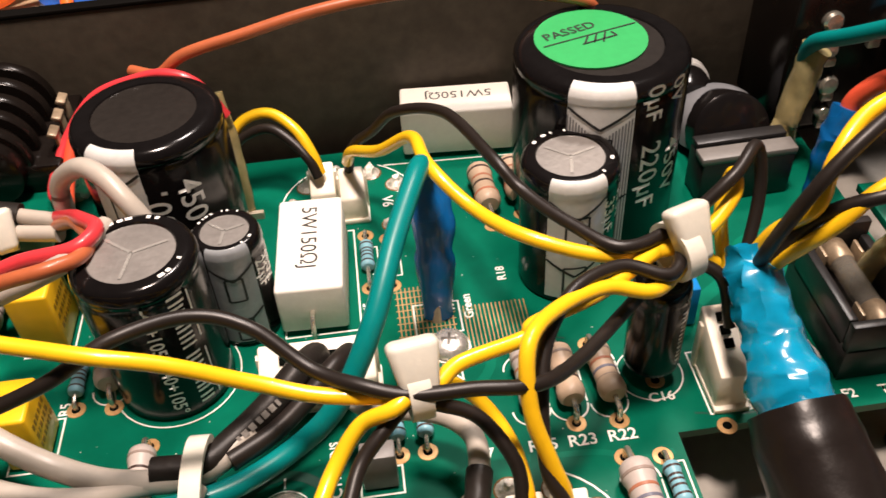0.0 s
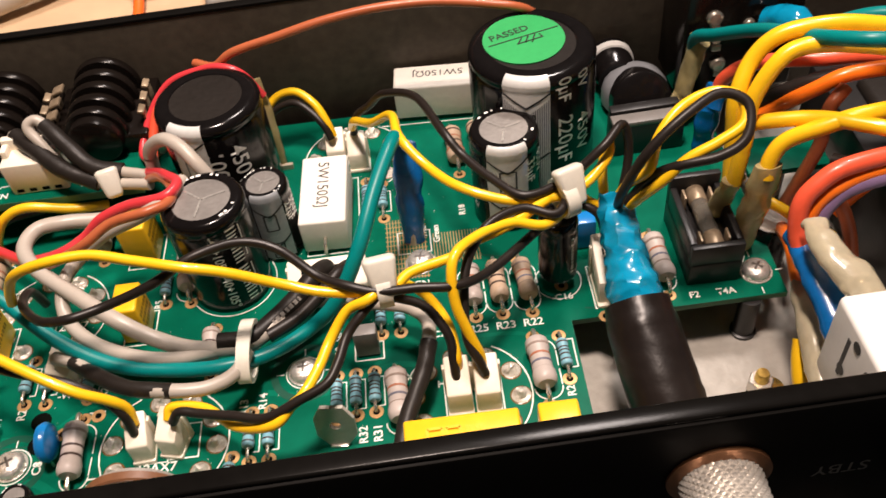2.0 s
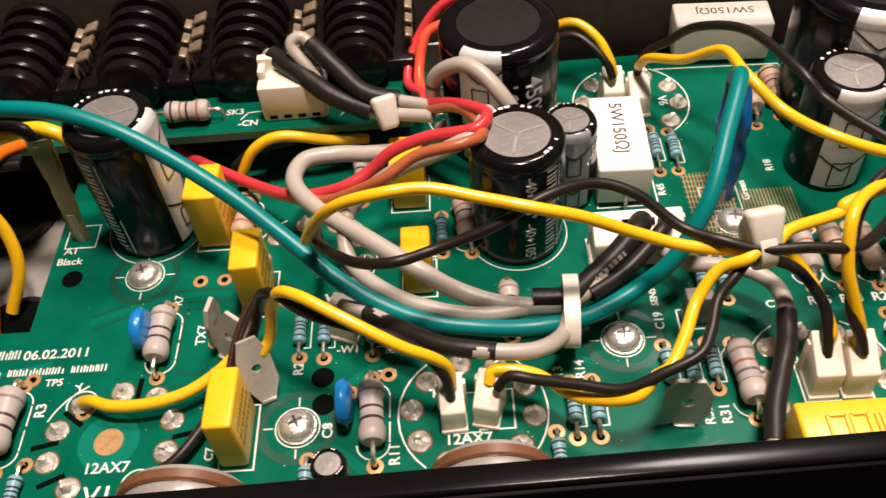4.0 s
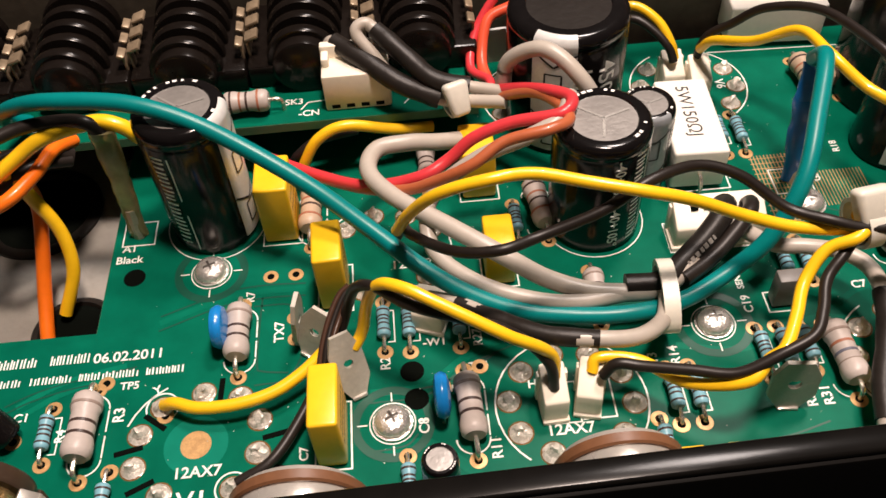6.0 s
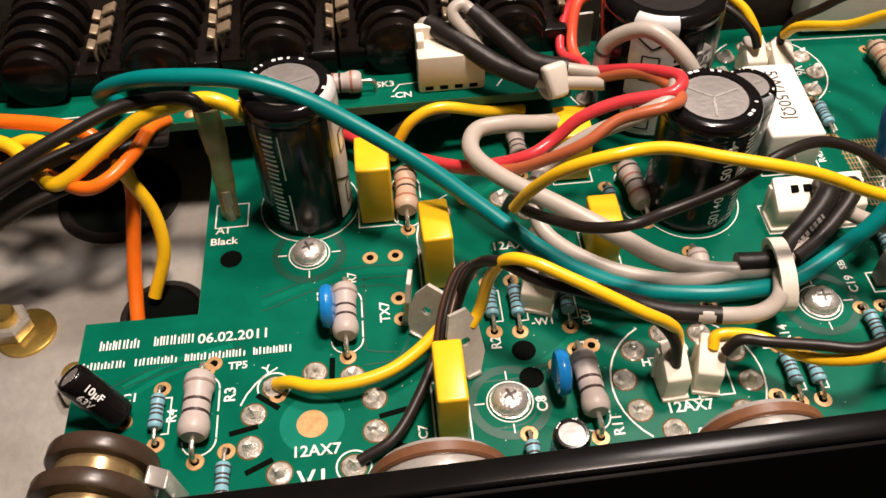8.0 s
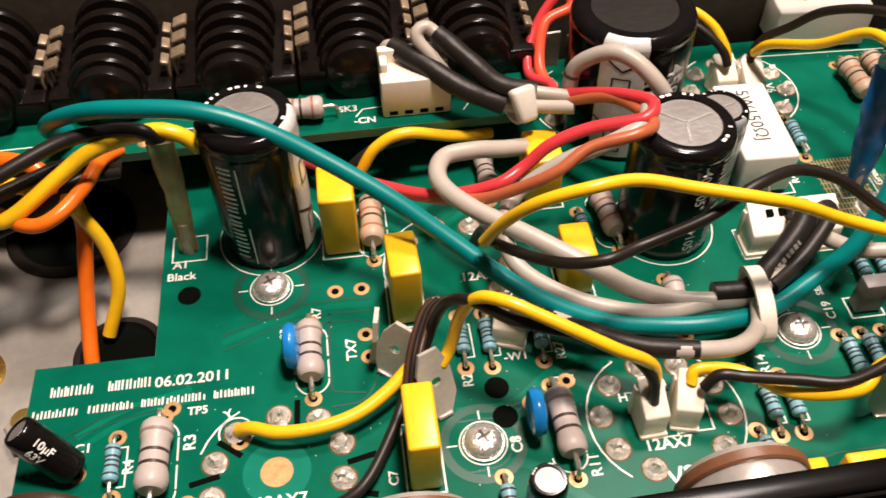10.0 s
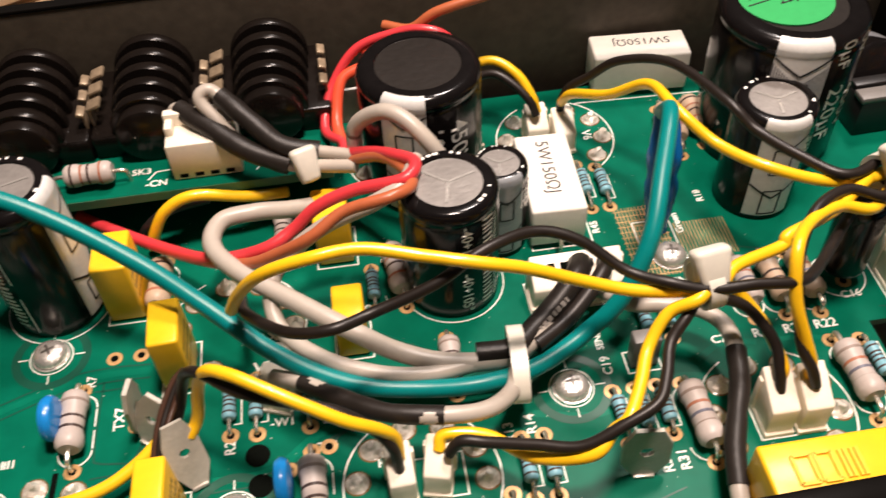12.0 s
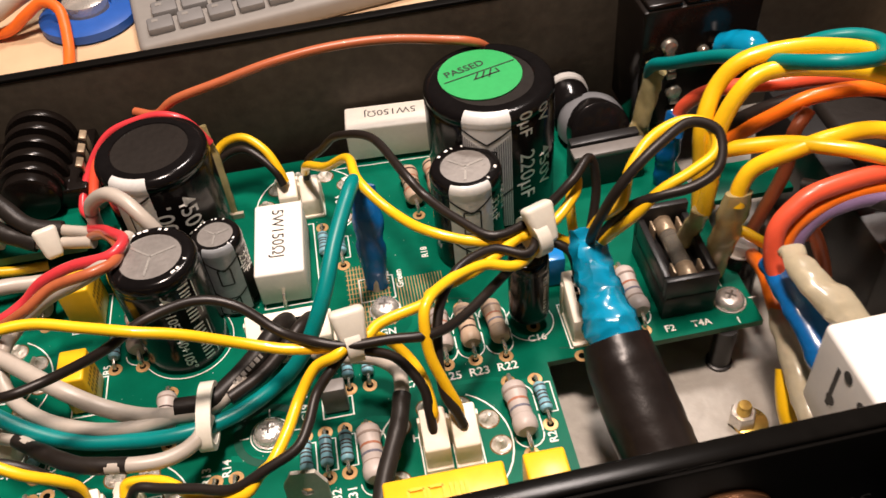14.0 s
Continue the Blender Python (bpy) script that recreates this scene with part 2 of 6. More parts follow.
def smooth_path(points, steps=8):
    """A Catmull-Rom line through the points."""
    p = [Vector(q) for q in points]
    p = [p[0] * 2 - p[1]] + p + [p[-1] * 2 - p[-2]]
    out = []
    for i in range(1, len(p) - 2):
        for k in range(steps):
            t = k / steps
            out.append(0.5 * (2 * p[i] + (p[i + 1] - p[i - 1]) * t + (2 * p[i - 1] - 5 * p[i] + 4 * p[i + 1] - p[i + 2]) * t * t + (3 * p[i] - p[i - 1] - 3 * p[i + 1] + p[i + 2]) * t ** 3))
    out.append(p[-2])
    return out


def sweep(bm, points, radius, n=12, steps=8, flat=1.0, wobble=0.0, crumple=0.0):
    """A tube along a smooth line; radius may be a list that is spread along it."""
    line = smooth_path(points, steps) if steps > 1 else [Vector(q) for q in points]
    radii = radius if isinstance(radius, (list, tuple)) else [radius, radius]
    up = Vector((0, 0, 1))
    rings = []
    for i, q in enumerate(line):
        d = (line[min(i + 1, len(line) - 1)] - line[max(i - 1, 0)]).normalized()
        side = d.cross(up)
        if side.length < 0.2:
            side = rings_side if i else d.cross(Vector((0, -1, 0)))
        side.normalize()
        if i and side.dot(rings_side) < 0:
            side = -side
        rings_side = side
        nor = side.cross(d).normalized()
        u = i / (len(line) - 1) * (len(radii) - 1)
        k = min(int(u), len(radii) - 2)
        r = radii[k] + (radii[k + 1] - radii[k]) * (u - k)
        r *= 1 + wobble * noise.noise(q * 0.25)
        rings.append([bm.verts.new((q + side * (r * math.cos(2 * math.pi * j / n)) + nor * (r * flat * math.sin(2 * math.pi * j / n))) * MM) for j in range(n)])
        if crumple:
            for v in rings[-1]:
                v.co += Vector(noise.noise_vector(v.co * 420)) * crumple * MM
    for a, b in zip(rings, rings[1:]):
        for j in range(n):
            bm.faces.new((a[j], a[(j + 1) % n], b[(j + 1) % n], b[j]))
    bm.faces.new(rings[0][::-1])
    bm.faces.new(rings[-1])
    bmesh.ops.recalc_face_normals(bm, faces=bm.faces)
    return bm


def glyphs(text, size, bold=0.0):
    """The mesh data of a text in the built-in font, size in mm, from its lower left corner."""
    c = bpy.data.curves.new("glyphs", "FONT")
    c.body, c.size, c.offset = text, size * MM, bold * MM
    c.resolution_u = 3
    o = bpy.data.objects.new("glyphs", c)
    scene.collection.objects.link(o)
    bpy.context.view_layer.update()
    me = bpy.data.meshes.new_from_object(o)
    scene.collection.objects.unlink(o)
    bpy.data.objects.remove(o)
    return me


def writing(name, text, size, parent, mat, m, bold=0.04, wrap=None):
    """Flat writing at the pose m, or wrapped on an upright cylinder: wrap = (radius, angle, height), read downwards."""
    me = glyphs(text, size, bold)
    for v in me.vertices:
        if wrap:
            r, a, h = wrap
            ang = radians(a) + v.co.y / (r * MM)
            v.co = Vector((r * MM * math.cos(ang), r * MM * math.sin(ang), h * MM - v.co.x))
        else:
            v.co = m @ v.co
    me.materials.clear()
    me.materials.append(mat)
    me.name = name
    o = new(name, me)
    o.parent = parent
    return o


def ring(bm, cx, cy, z, r, w, n=40, a0=0, a1=360, h=0.06):
    """A flat ring or arc of line width w."""
    k = max(3, int(n * abs(a1 - a0) / 360))
    rows = []
    for i in range(k + 1):
        a = radians(a0 + (a1 - a0) * i / k)
        rows.append([bm.verts.new(((cx + q * math.cos(a)) * MM, (cy + q * math.sin(a)) * MM, (z + h) * MM)) for q in (r - w / 2, r + w / 2)])
    for a, b in zip(rows, rows[1:]):
        bm.faces.new((a[0], a[1], b[1], b[0]))
    return bm


def stroke(bm, pts, w, z):
    """A flat mitred line of width w through the (x, y) points."""
    p = [Vector(q) for q in pts]
    loop = (p[0] - p[-1]).length < 1e-6
    rows = []
    for i, q in enumerate(p):
        a = (q - (p[-2] if loop and i == 0 else p[max(i - 1, 0)]))
        b = ((p[1] if loop and i == len(p) - 1 else p[min(i + 1, len(p) - 1)]) - q)
        a, b = (a if a.length else b).normalized(), (b if b.length else a).normalized()
        na = Vector((-a.y, a.x))
        d = (na + Vector((-b.y, b.x)))
        d = d.normalized() if d.length > 1e-6 else na
        d *= w / 2 / max(0.4, d.dot(na))
        rows.append([bm.verts.new((v.x * MM, v.y * MM, z * MM)) for v in (q + d, q - d)])
    for a, b in zip(rows, rows[1:]):
        bm.faces.new((a[0], a[1], b[1], b[0]))
    return bm


# ---- the chassis and what lies behind it ----
FLOOR, RIM, RIM_BACK = -14.0, 37.0, 35.6
FRONT, BACK, SKEW, SKEW_FRONT = -44.6, 88.5, 1.5, 1.4

desk = part("desk", box(bmesh.new(), 0, 751, -23, 2400, 1600, 8, 1.0), M["desk"], label="pale wooden desk top under the amplifier")
tagged(desk, "pale wooden desk top under the opened amplifier", "desk", kind="structure")

floor_plate = part("floor", box(bmesh.new(), 0, 22, FLOOR - 0.8, 366, 138, 1.6, 0.3, rz=SKEW), M["steel"])
tagged(floor_plate, "bare grey zinc-plated steel chassis floor", "chassis floor", kind="structure")
wall_back = part("wall_back", box(bmesh.new(), 0, BACK + 1, (FLOOR + RIM_BACK) / 2, 370, 2.0, RIM_BACK - FLOOR, 0.6, rz=SKEW), M["paint_in"])
tagged(wall_back, "black painted rear wall of the steel chassis", "chassis wall", kind="structure")
rim_back = part("trim_back", box(bmesh.new(), 0, BACK + 1.2, RIM_BACK + 0.35, 370, 2.8, 0.9, 0.3, rz=SKEW), M["paint"])
tagged(rim_back, "folded black lip along the rear chassis wall", "chassis lip", kind="structure")
wall_front = part("wall_front", box(bmesh.new(), 0, FRONT - 1, (FLOOR + RIM) / 2, 370, 2.0, RIM - FLOOR, 0.6, rz=SKEW_FRONT), M["paint"])
tagged(wall_front, "gloss black painted front wall of the steel chassis", "chassis wall", kind="structure")
rim_front = part("trim_front", box(bmesh.new(), 0, FRONT + 0.4, RIM, 370, 3.6, 2.0, 0.5, rz=SKEW_FRONT, seg=3), M["rim"])
tagged(rim_front, "folded black lip along the front chassis wall", "chassis lip", kind="structure")
for nm, x in (("wall_left", -184), ("wall_right", 184)):
    w = part(nm, box(bmesh.new(), x, 22, (FLOOR + RIM) / 2, 2.0, 131, RIM - FLOOR, 0.5, rz=SKEW), M["paint"])
    tagged(w, "black painted side wall of the steel chassis", "chassis wall", kind="structure")

# ---- the main circuit board ----
board = thing("circuit_board", "green printed circuit board with white lettering on metal posts", "circuit board")


def slab(outline, z0, z1):
    bm = bmesh.new()
    vs = [bm.verts.new((x * MM, y * MM, z1 * MM)) for x, y in outline]
    f = bm.faces.new(vs)
    f.normal_update()
    if f.normal.z < 0:
        f.normal_flip()
    ex = bmesh.ops.extrude_face_region(bm, geom=[f])
    bmesh.ops.translate(bm, verts=[v for v in ex["geom"] if isinstance(v, bmesh.types.BMVert)], vec=(0, 0, (z0 - z1) * MM))
    bmesh.ops.recalc_face_normals(bm, faces=bm.faces)
    return bm


OUT = [(-137, -40), (58.5, -40), (58.5, 5), (106, 5.5), (106, 84), (-116, 84), (-116, 11), (-137, 11)]
part("laminate", slab(OUT, -1.6, -0.05), M["fr4"], board, smooth=False)
part("solder_mask", slab([(x * 0.9995, y * 0.9995) for x, y in OUT], -0.05, 0.0), M["pcb"], board, smooth=False)

# ---- electrolytic capacitors ----


def capacitor(x, y, r, h, label, stripe=None, vent=True, top="alu", lines=(), stripe_mat="stripe", arrows=True, rz=0, z=0.0, lean=(0, 0), bars=(), stripe_w=60, hatch=False):
    t = thing("capacitor", label, "capacitor", "electrolytic capacitors", x=x, y=y, z=z)
    t.matrix_world = pose(x * MM, y * MM, z * MM, lean[0], lean[1], rz)
    prof = [(r * 0.90, 0), (r * 0.985, 0.5), (r, 1.2), (r, h - 4.2), (r * 0.985, h - 3.6), (r * 0.975, h - 3.1), (r * 0.985, h - 2.6), (r, h - 2.2), (r * 0.995, h - 1.6), (r * 0.965, h - 0.8), (r * 0.91, h - 0.22), (r * 0.84, h), (r * 0.70, h + 0.02), (r * 0.675, h - 0.4)]
    part("sleeve", lathe(bmesh.new(), prof, n=56), M["sleeve"], t)
    if top == "alu":
        disc = part("can_top", lathe(bmesh.new(), [(r * 0.70, h - 0.6), (r * 0.69, h - 0.30), (0.01, h - 0.24)], n=40, cap=False), M["alu"], t)
        if vent:
            bm = bmesh.new()
            for a in (20, 140, 260):
                c, s = math.cos(radians(a)), math.sin(radians(a))
                stroke(bm, [(0, 0), (r * 0.58 * c, r * 0.58 * s)], 0.5, h - 0.16)
            part("vent_score", bm, M["score"], t, smooth=False)
    else:
        part("end_disc", lathe(bmesh.new(), [(r * 0.74, h - 0.6), (r * 0.73, h - 0.25), (0.01, h - 0.22)], n=40, cap=False), M["shrink"], t, "dull dark brown end disc")
    if top == "alu":
        bm = bmesh.new()
        g = random.Random(int(abs(x) * 3 + r))
        for i in range(34):
            deg = i * 360 / 34
            if g.random() < 0.3 or not (60 < deg < 150 or 300 < deg < 345):
                continue
            a0 = 2 * math.pi * i / 34
            da = g.uniform(0.05, 0.15)
            q = [bm.verts.new((rr * MM * math.cos(a), rr * MM * math.sin(a), zz * MM)) for rr, zz, a in ((r * 0.78, h + 0.08, a0), (r * 0.85, h + 0.06, a0), (r * 0.85, h + 0.06, a0 + da), (r * 0.78, h + 0.08, a0 + da))]
            bm.faces.new(q)
        part("rim_print", bm, M["print"], t, smooth=False)
    if stripe is not None:
        bm = bmesh.new()
        n = 14
        rows = []
        for i in range(n + 1):
            a = radians(stripe - stripe_w / 2 + stripe_w * i / n)
            pr = [(r * 1.004 + 0.04, 1.4), (r * 1.004 + 0.04, h - 4.4), (r * 0.985 + 0.06, h - 3.1), (r * 1.004 + 0.04, h - 1.9), (r * 0.995 + 0.05, h - 1.5), (r * 0.965 + 0.06, h - 0.7), (r * 0.91 + 0.08, h - 0.12), (r * 0.85 + 0.05, h + 0.08)]
            rows.append([bm.verts.new((q * MM * math.cos(a), q * MM * math.sin(a), zz * MM)) for q, zz in pr])
        for p, q in zip(rows, rows[1:]):
            for k in range(len(p) - 1):
                bm.faces.new((p[k], q[k], q[k + 1], p[k + 1]))
        band = part("polarity_stripe", bm, M[stripe_mat], t)
        if hatch:
            bm = bmesh.new()
            R = r * 1.004 + 0.09
            count = 22
            for i in range(count):
                a0 = radians(stripe - stripe_w / 2 + stripe_w * i / count)
                a1 = a0 + radians(stripe_w / count * 0.55)
                lean_in = abs(i - count / 2) / (count / 2)
                top_edge = h - 5.0 - (1 - lean_in) * r * radians(stripe_w) * 0.42
                q = [bm.verts.new((R * MM * math.cos(a), R * MM * math.sin(a), zz * MM)) for a, zz in ((a0, 1.5), (a1, 1.5), (a1, top_edge), (a0, top_edge))]
                bm.faces.new(q)
            tagged(part("stripe_hatching", bm, M["stripe_hatch"], band, smooth=False), kind="stuff")
        if arrows:
            bm = bmesh.new()
            R = r * 1.004 + 0.12

            def on(u, v):
                a = radians(stripe) + u / R
                return bm.verts.new((R * MM * math.cos(a), R * MM * math.sin(a), v * MM))

            def bar(u0, v0, u1, v1, w):
                d = Vector((u1 - u0, v1 - v0)).normalized()
                q = Vector((-d.y, d.x)) * w / 2
                k = 4
                prev = None
                for i in range(k + 1):
                    u, v = u0 + (u1 - u0) * i / k, v0 + (v1 - v0) * i / k
                    row = (on(u + q.x, v + q.y), on(u - q.x, v - q.y))
                    if prev:
                        bm.faces.new((prev[0], prev[1], row[1], row[0]))
                    prev = row

            sw = r * radians(stripe_w) * 0.5
            for v in (h - 3.6, h * 0.38):
                bar(-sw, v, 0, v - sw * 0.7, 0.5)
                bar(0, v - sw * 0.7, sw, v, 0.5)
            for v in (h * 0.62, h * 0.2):
                a, b = sw * 0.38, sw * 0.65
                for q in ((-a, v - b, a, v - b), (-a, v + b, a, v + b), (-a, v - b, -a, v + b), (a, v - b, a, v + b)):
                    bar(*q, 0.4)
            part("stripe_print", bm, M["ink"], band, smooth=False)
    for text, size, ang, hh in lines:
        writing("writing", text, size, t, M["print"], None, 0.05, (r * 1.003 + 0.06, ang, hh))
    if bars:
        bm = bmesh.new()
        R = r * 1.003 + 0.07
        for ang, h0, h1, w in bars:
            k = 3
            rows = []
            for i in range(k + 1):
                a = radians(ang) + (w * i / k) / R
                rows.append([bm.verts.new((R * MM * math.cos(a), R * MM * math.sin(a), q * MM)) for q in (h0, h1)])
            for p, q in zip(rows, rows[1:]):
                bm.faces.new((p[0], q[0], q[1], p[1]))
        tagged(part("maker_mark", bm, M["print"], t, smooth=False), kind="stuff")
    return t


def code_bars(ang, h0, h1, w, seed, n=7):
    """Unreadable printing: short bars down the sleeve."""
    g = random.Random(seed)
    out, hh, step = [], h1, (h1 - h0) / n
    for i in range(n):
        letter = step * g.uniform(0.62, 0.8)
        tall = w * g.uniform(0.85, 1.0)
        out.append((ang, hh - step * 0.22, hh, tall))
        out.append((ang, hh - letter, hh - letter + step * 0.2, tall))
        hh -= step
    return out


capacitor(-94.8, 37, 8.9, 32.2, "tall black electrolytic capacitor with a white stripe", stripe=-15, stripe_w=50, rz=0, bars=code_bars(-128, 3, 27, 2.7, 1, 10) + [(-106, 16, 27, 0.3), (-106, 2, 12, 0.3)])
capacitor(-17.3, 28.4, 9.2, 27.8, "black electrolytic capacitor with an aluminium top and white print", lines=[("-40+105°", 2.9, -84, 24.8), ("-40+105°", 2.9, -84, 12.5)], bars=code_bars(-58, 14, 25, 2.6, 2, 5) + code_bars(-58, 1.5, 13, 2.6, 3, 5) + [(-38, 15, 24.6, 0.3), (-38, 2, 12.5, 0.3)], rz=0)
capacitor(-6.0, 38.4, 5.6, 21.4, "slim black electrolytic capacitor with a grey stripe", stripe=-85, stripe_mat="stripe_dark", stripe_w=75, lines=[("22µF", 3.0, -42, 17.5), ("450V", 3.0, -22, 17.5)], rz=0)
capacitor(-18.4, 60.0, 12.6, 30.6, "wide black electrolytic capacitor with a dark end disc", top="dark", stripe=-112, stripe_w=42, lines=[("450V", 5.8, -68, 24), ("100µF", 5.8, -94, 24)])
cap_large = capacitor(58.8, 60.4, 15.0, 34.0, "largest black electrolytic capacitor with a round green sticker", top="dark", stripe=-104, stripe_w=42, hatch=True, lines=[("450V", 5.6, -54, 21.0), ("220µF", 5.6, -75, 22.5), ("0V", 4.6, -55, 33.4), ("0µF", 4.6, -75, 33.8)])
capacitor(49.4, 41.5, 8.0, 25.8, "black electrolytic capacitor with a silver stripe and aluminium top", stripe=-92, stripe_w=70, lines=[("450V", 3.6, -34, 22), ("33µF", 3.6, -58, 21)])
capacitor(57.5, 17, 4.3, 18, "small black upright capacitor on thin leads", z=3.0, top="dark", bars=code_bars(-60, 3, 14, 0.9, 5, 6))

sticker = part("sticker", lathe(bmesh.new(), [(9.6, 33.85), (9.6, 34.12), (0.02, 34.14)], pose(-1.6 * MM, 1.6 * MM, 0), n=40, cap=False), M["green"], cap_large, "round green paper sticker")
writing("print", "PASSED", 3.0, sticker, M["ink"], pose(-9.2 * MM, 1.8 * MM, 34.22 * MM, 0, 0, 18), 0.03)
bm = bmesh.new()
stroke(bm, [(-10.0, 0.0), (7.0, 4.8)], 0.3, 34.24)
for i in range(3):
    stroke(bm, [(-3 + i * 1.6, -0.2), (-2 + i * 1.6, 2.0 + i * 0.4)], 0.35, 34.24)
stroke(bm, [(-3.4, -0.4), (2.8, 1.4), (2.2, 2.8)], 0.35, 34.24)
part("print_lines", bm, M["ink"], sticker, smooth=False)


# ---- blocks: film capacitors, cement resistors, connectors ----
def film_capacitor(x0, x1, y0, y1, h, label, rz=0.0, marks=True):
    t = thing("film_capacitor", label, "capacitor", "yellow film capacitors", x=(x0 + x1) / 2, y=(y0 + y1) / 2, rz=rz)
    sx, sy = x1 - x0, y1 - y0
    case = part("case", box(bmesh.new(), 0, 0, h / 2 + 0.3, sx, sy, h, 0.55, seg=3), M["film"], t)
    part("foot", box(bmesh.new(), 0, 0, 0.2, sx * 0.8, sy * 0.8, 0.6), M["ink"], t)
    if marks:
        bm = bmesh.new()
        g = random.Random(int(x0 * 7 + y0))
        for row in range(3):
            u = -sy * 0.38
            while u < sy * 0.34:
                w = g.uniform(0.5, 1.1)
                box(bm, sx / 2 + 0.02, u + w / 2, h * (0.72 - 0.17 * row), 0.03, w * 0.8, 1.1)
                u += w + 0.25
        part("print", bm, M["filmprint"], case, smooth=False)
    return t


YC = "glossy yellow box film capacitor standing on the board"
film_capacitor(-84.2, -77.5, 29.8, 39.8, 15, YC)
film_capacitor(-72.8, -67.3, 11.4, 21.6, 14.4, YC, rz=2)
film_capacitor(-73.1, -68.1, -21.6, -9.8, 13.8, YC)
film_capacitor(-43, -36, 37, 46.5, 12.6, YC)
film_capacitor(-40.7, -35, 13.6, 22.0, 11.2, YC)
long_film = film_capacitor(21.5, 43, -33, -24, 14.5, "long yellow box film capacitor with embossed letters", marks=False)
bm = bmesh.new()
for i, (w, h) in enumerate(((2.8, 4.6), (2.6, 4.6), (0.8, 4.6), (0.8, 4.6))):
    u = (-5, -1.6, 1.4, 3.2)[i]
    for q in range(2):
        box(bm, u + (q - 0.5) * w, -0.6, 15.0, 0.55, h, 0.5)
    if i < 2:
        box(bm, u, -0.6 + h / 2, 15.0, w, 0.55, 0.5)
        box(bm, u, -0.6 - h / 2, 15.0, w, 0.55, 0.5)
tagged(part("embossing", bm, M["film"], long_film.children[0], smooth=False), kind="stuff")
film_capacitor(46.6, 54.2, -29.8, -23, 13.5, YC, marks=False)
film_capacitor(-18.5, -12, -37, -30.5, 13, "low yellow film capacitor close to the front wall", marks=False)
film_capacitor(-9, -2.5, -38, -30.5, 13, "low yellow film capacitor close to the front wall", marks=False)


def cement_resistor(x, y, z, sx, sy, sz, label, rz=0.0):
    t = thing("cement_resistor", label, "resistor", "white cement resistors", x=x, y=y, z=z, rz=rz)
    part("body", box(bmesh.new(), 0, 0, sz / 2, sx, sy, sz, 0.6, seg=3), M["ceramic"], t)
    return t


cr = cement_resistor(5.8, 45.2, 1.0, 11.2, 23, 9.8, "white cement power resistor with black print lying on the board", rz=-2)
writing("print", "5W150ΩJ", 3.9, cr, M["ink"], pose(-1.4 * MM, 9.2 * MM, 9.84 * MM, 0, 0, -90), 0.01)
part("lead", sweep(bmesh.new(), [(0, -11.3, 4.5), (0, -13.0, 4.3), (0, -14.2, 2.5), (0, -14.4, -1)], 0.45, n=8), M["lead"], cr)
cr2 = cement_resistor(36.0, 82.8, 1.2, 22.5, 9.5, 10.2, "white cement power resistor against the rear wall", rz=-4)
writing("print", "5W150ΩJ", 3.4, cr2, M["ink"], pose(7.5 * MM, 2.2 * MM, 10.24 * MM, 0, 0, 180), 0.0)
for s in (-1, 1):
    part("lead", sweep(bmesh.new(), [(s * 9, 0, 1), (s * 9, -0.5, -1), (s * 9, -0.5, -2.2)], 0.45, n=8), M["lead"], cr2)


def connector(x, y, w, d, h, label, rz=0.0, z=0.0, slots=0, axis="y"):
    """An ivory wire housing: stepped body, sockets in its top, a latch rib."""
    t = thing("connector", label, "connector", "ivory wire connectors", x=x, y=y, z=z, rz=rz)
    bm = box(bmesh.new(), 0, 0, h * 0.5, w, d, h, 0.45)
    for v in bm.verts:
        if v.co.z > h * 0.6 * MM:
            v.co.z -= h * 0.36 * MM * min(1.0, max(0.0, 0.55 - v.co.y / (d * MM)))
    part("housing", bm, M["nylon"], t)
    for side in (-1, 1):
        part("guide_rib", box(bmesh.new(), side * (w / 2 + 0.2), d * 0.32, h * 0.42, 0.5, 1.2, h * 0.8, 0.15), M["nylon"], t)
    part("foot", box(bmesh.new(), 0, -d * 0.1, 0.5, w * 1.06, d * 0.96, 1.0, 0.2), M["nylon"], t)
    for i in range(slots):
        u = (i - (slots - 1) / 2) * 2.5
        px, py = (0, u * 0.8 + d * 0.12) if axis == "y" else (u, d * 0.1)
        part("socket", box(bmesh.new(), px, py, h * (0.82 + 0.36 * py / d), 1.4, 1.4, 0.5, 0.0, rx=20), M["hole"], t, smooth=False)
    return t


CN = "small ivory nylon wire connector plugged into the board"
connector(-32.3, -14.0, 4.4, 6.4, 9.6, CN, rz=3)
connector(-25.9, -13.6, 4.5, 6.4, 9.6, CN, rz=-14)
connector(32.4, -11.5, 5.0, 7.2, 11, CN)
connector(38.2, -11.8, 5.0, 7.2, 11, CN)
connector(13.6, 64.3, 4.8, 6.2, 9, CN)
connector(8.0, 66.8, 4.8, 6.2, 9, CN)
connector(67.5, 13.5, 5.2, 11, 12, "tall ivory nylon wire connector with black and yellow wires", slots=3)
connector(-52, 6.5, 6.0, 5.5, 8, CN, rz=-20)
connector(6.0, 21.5, 18.0, 6.5, 9, "wide ivory nylon connector fed by a black sleeved cable", slots=5, axis="x")


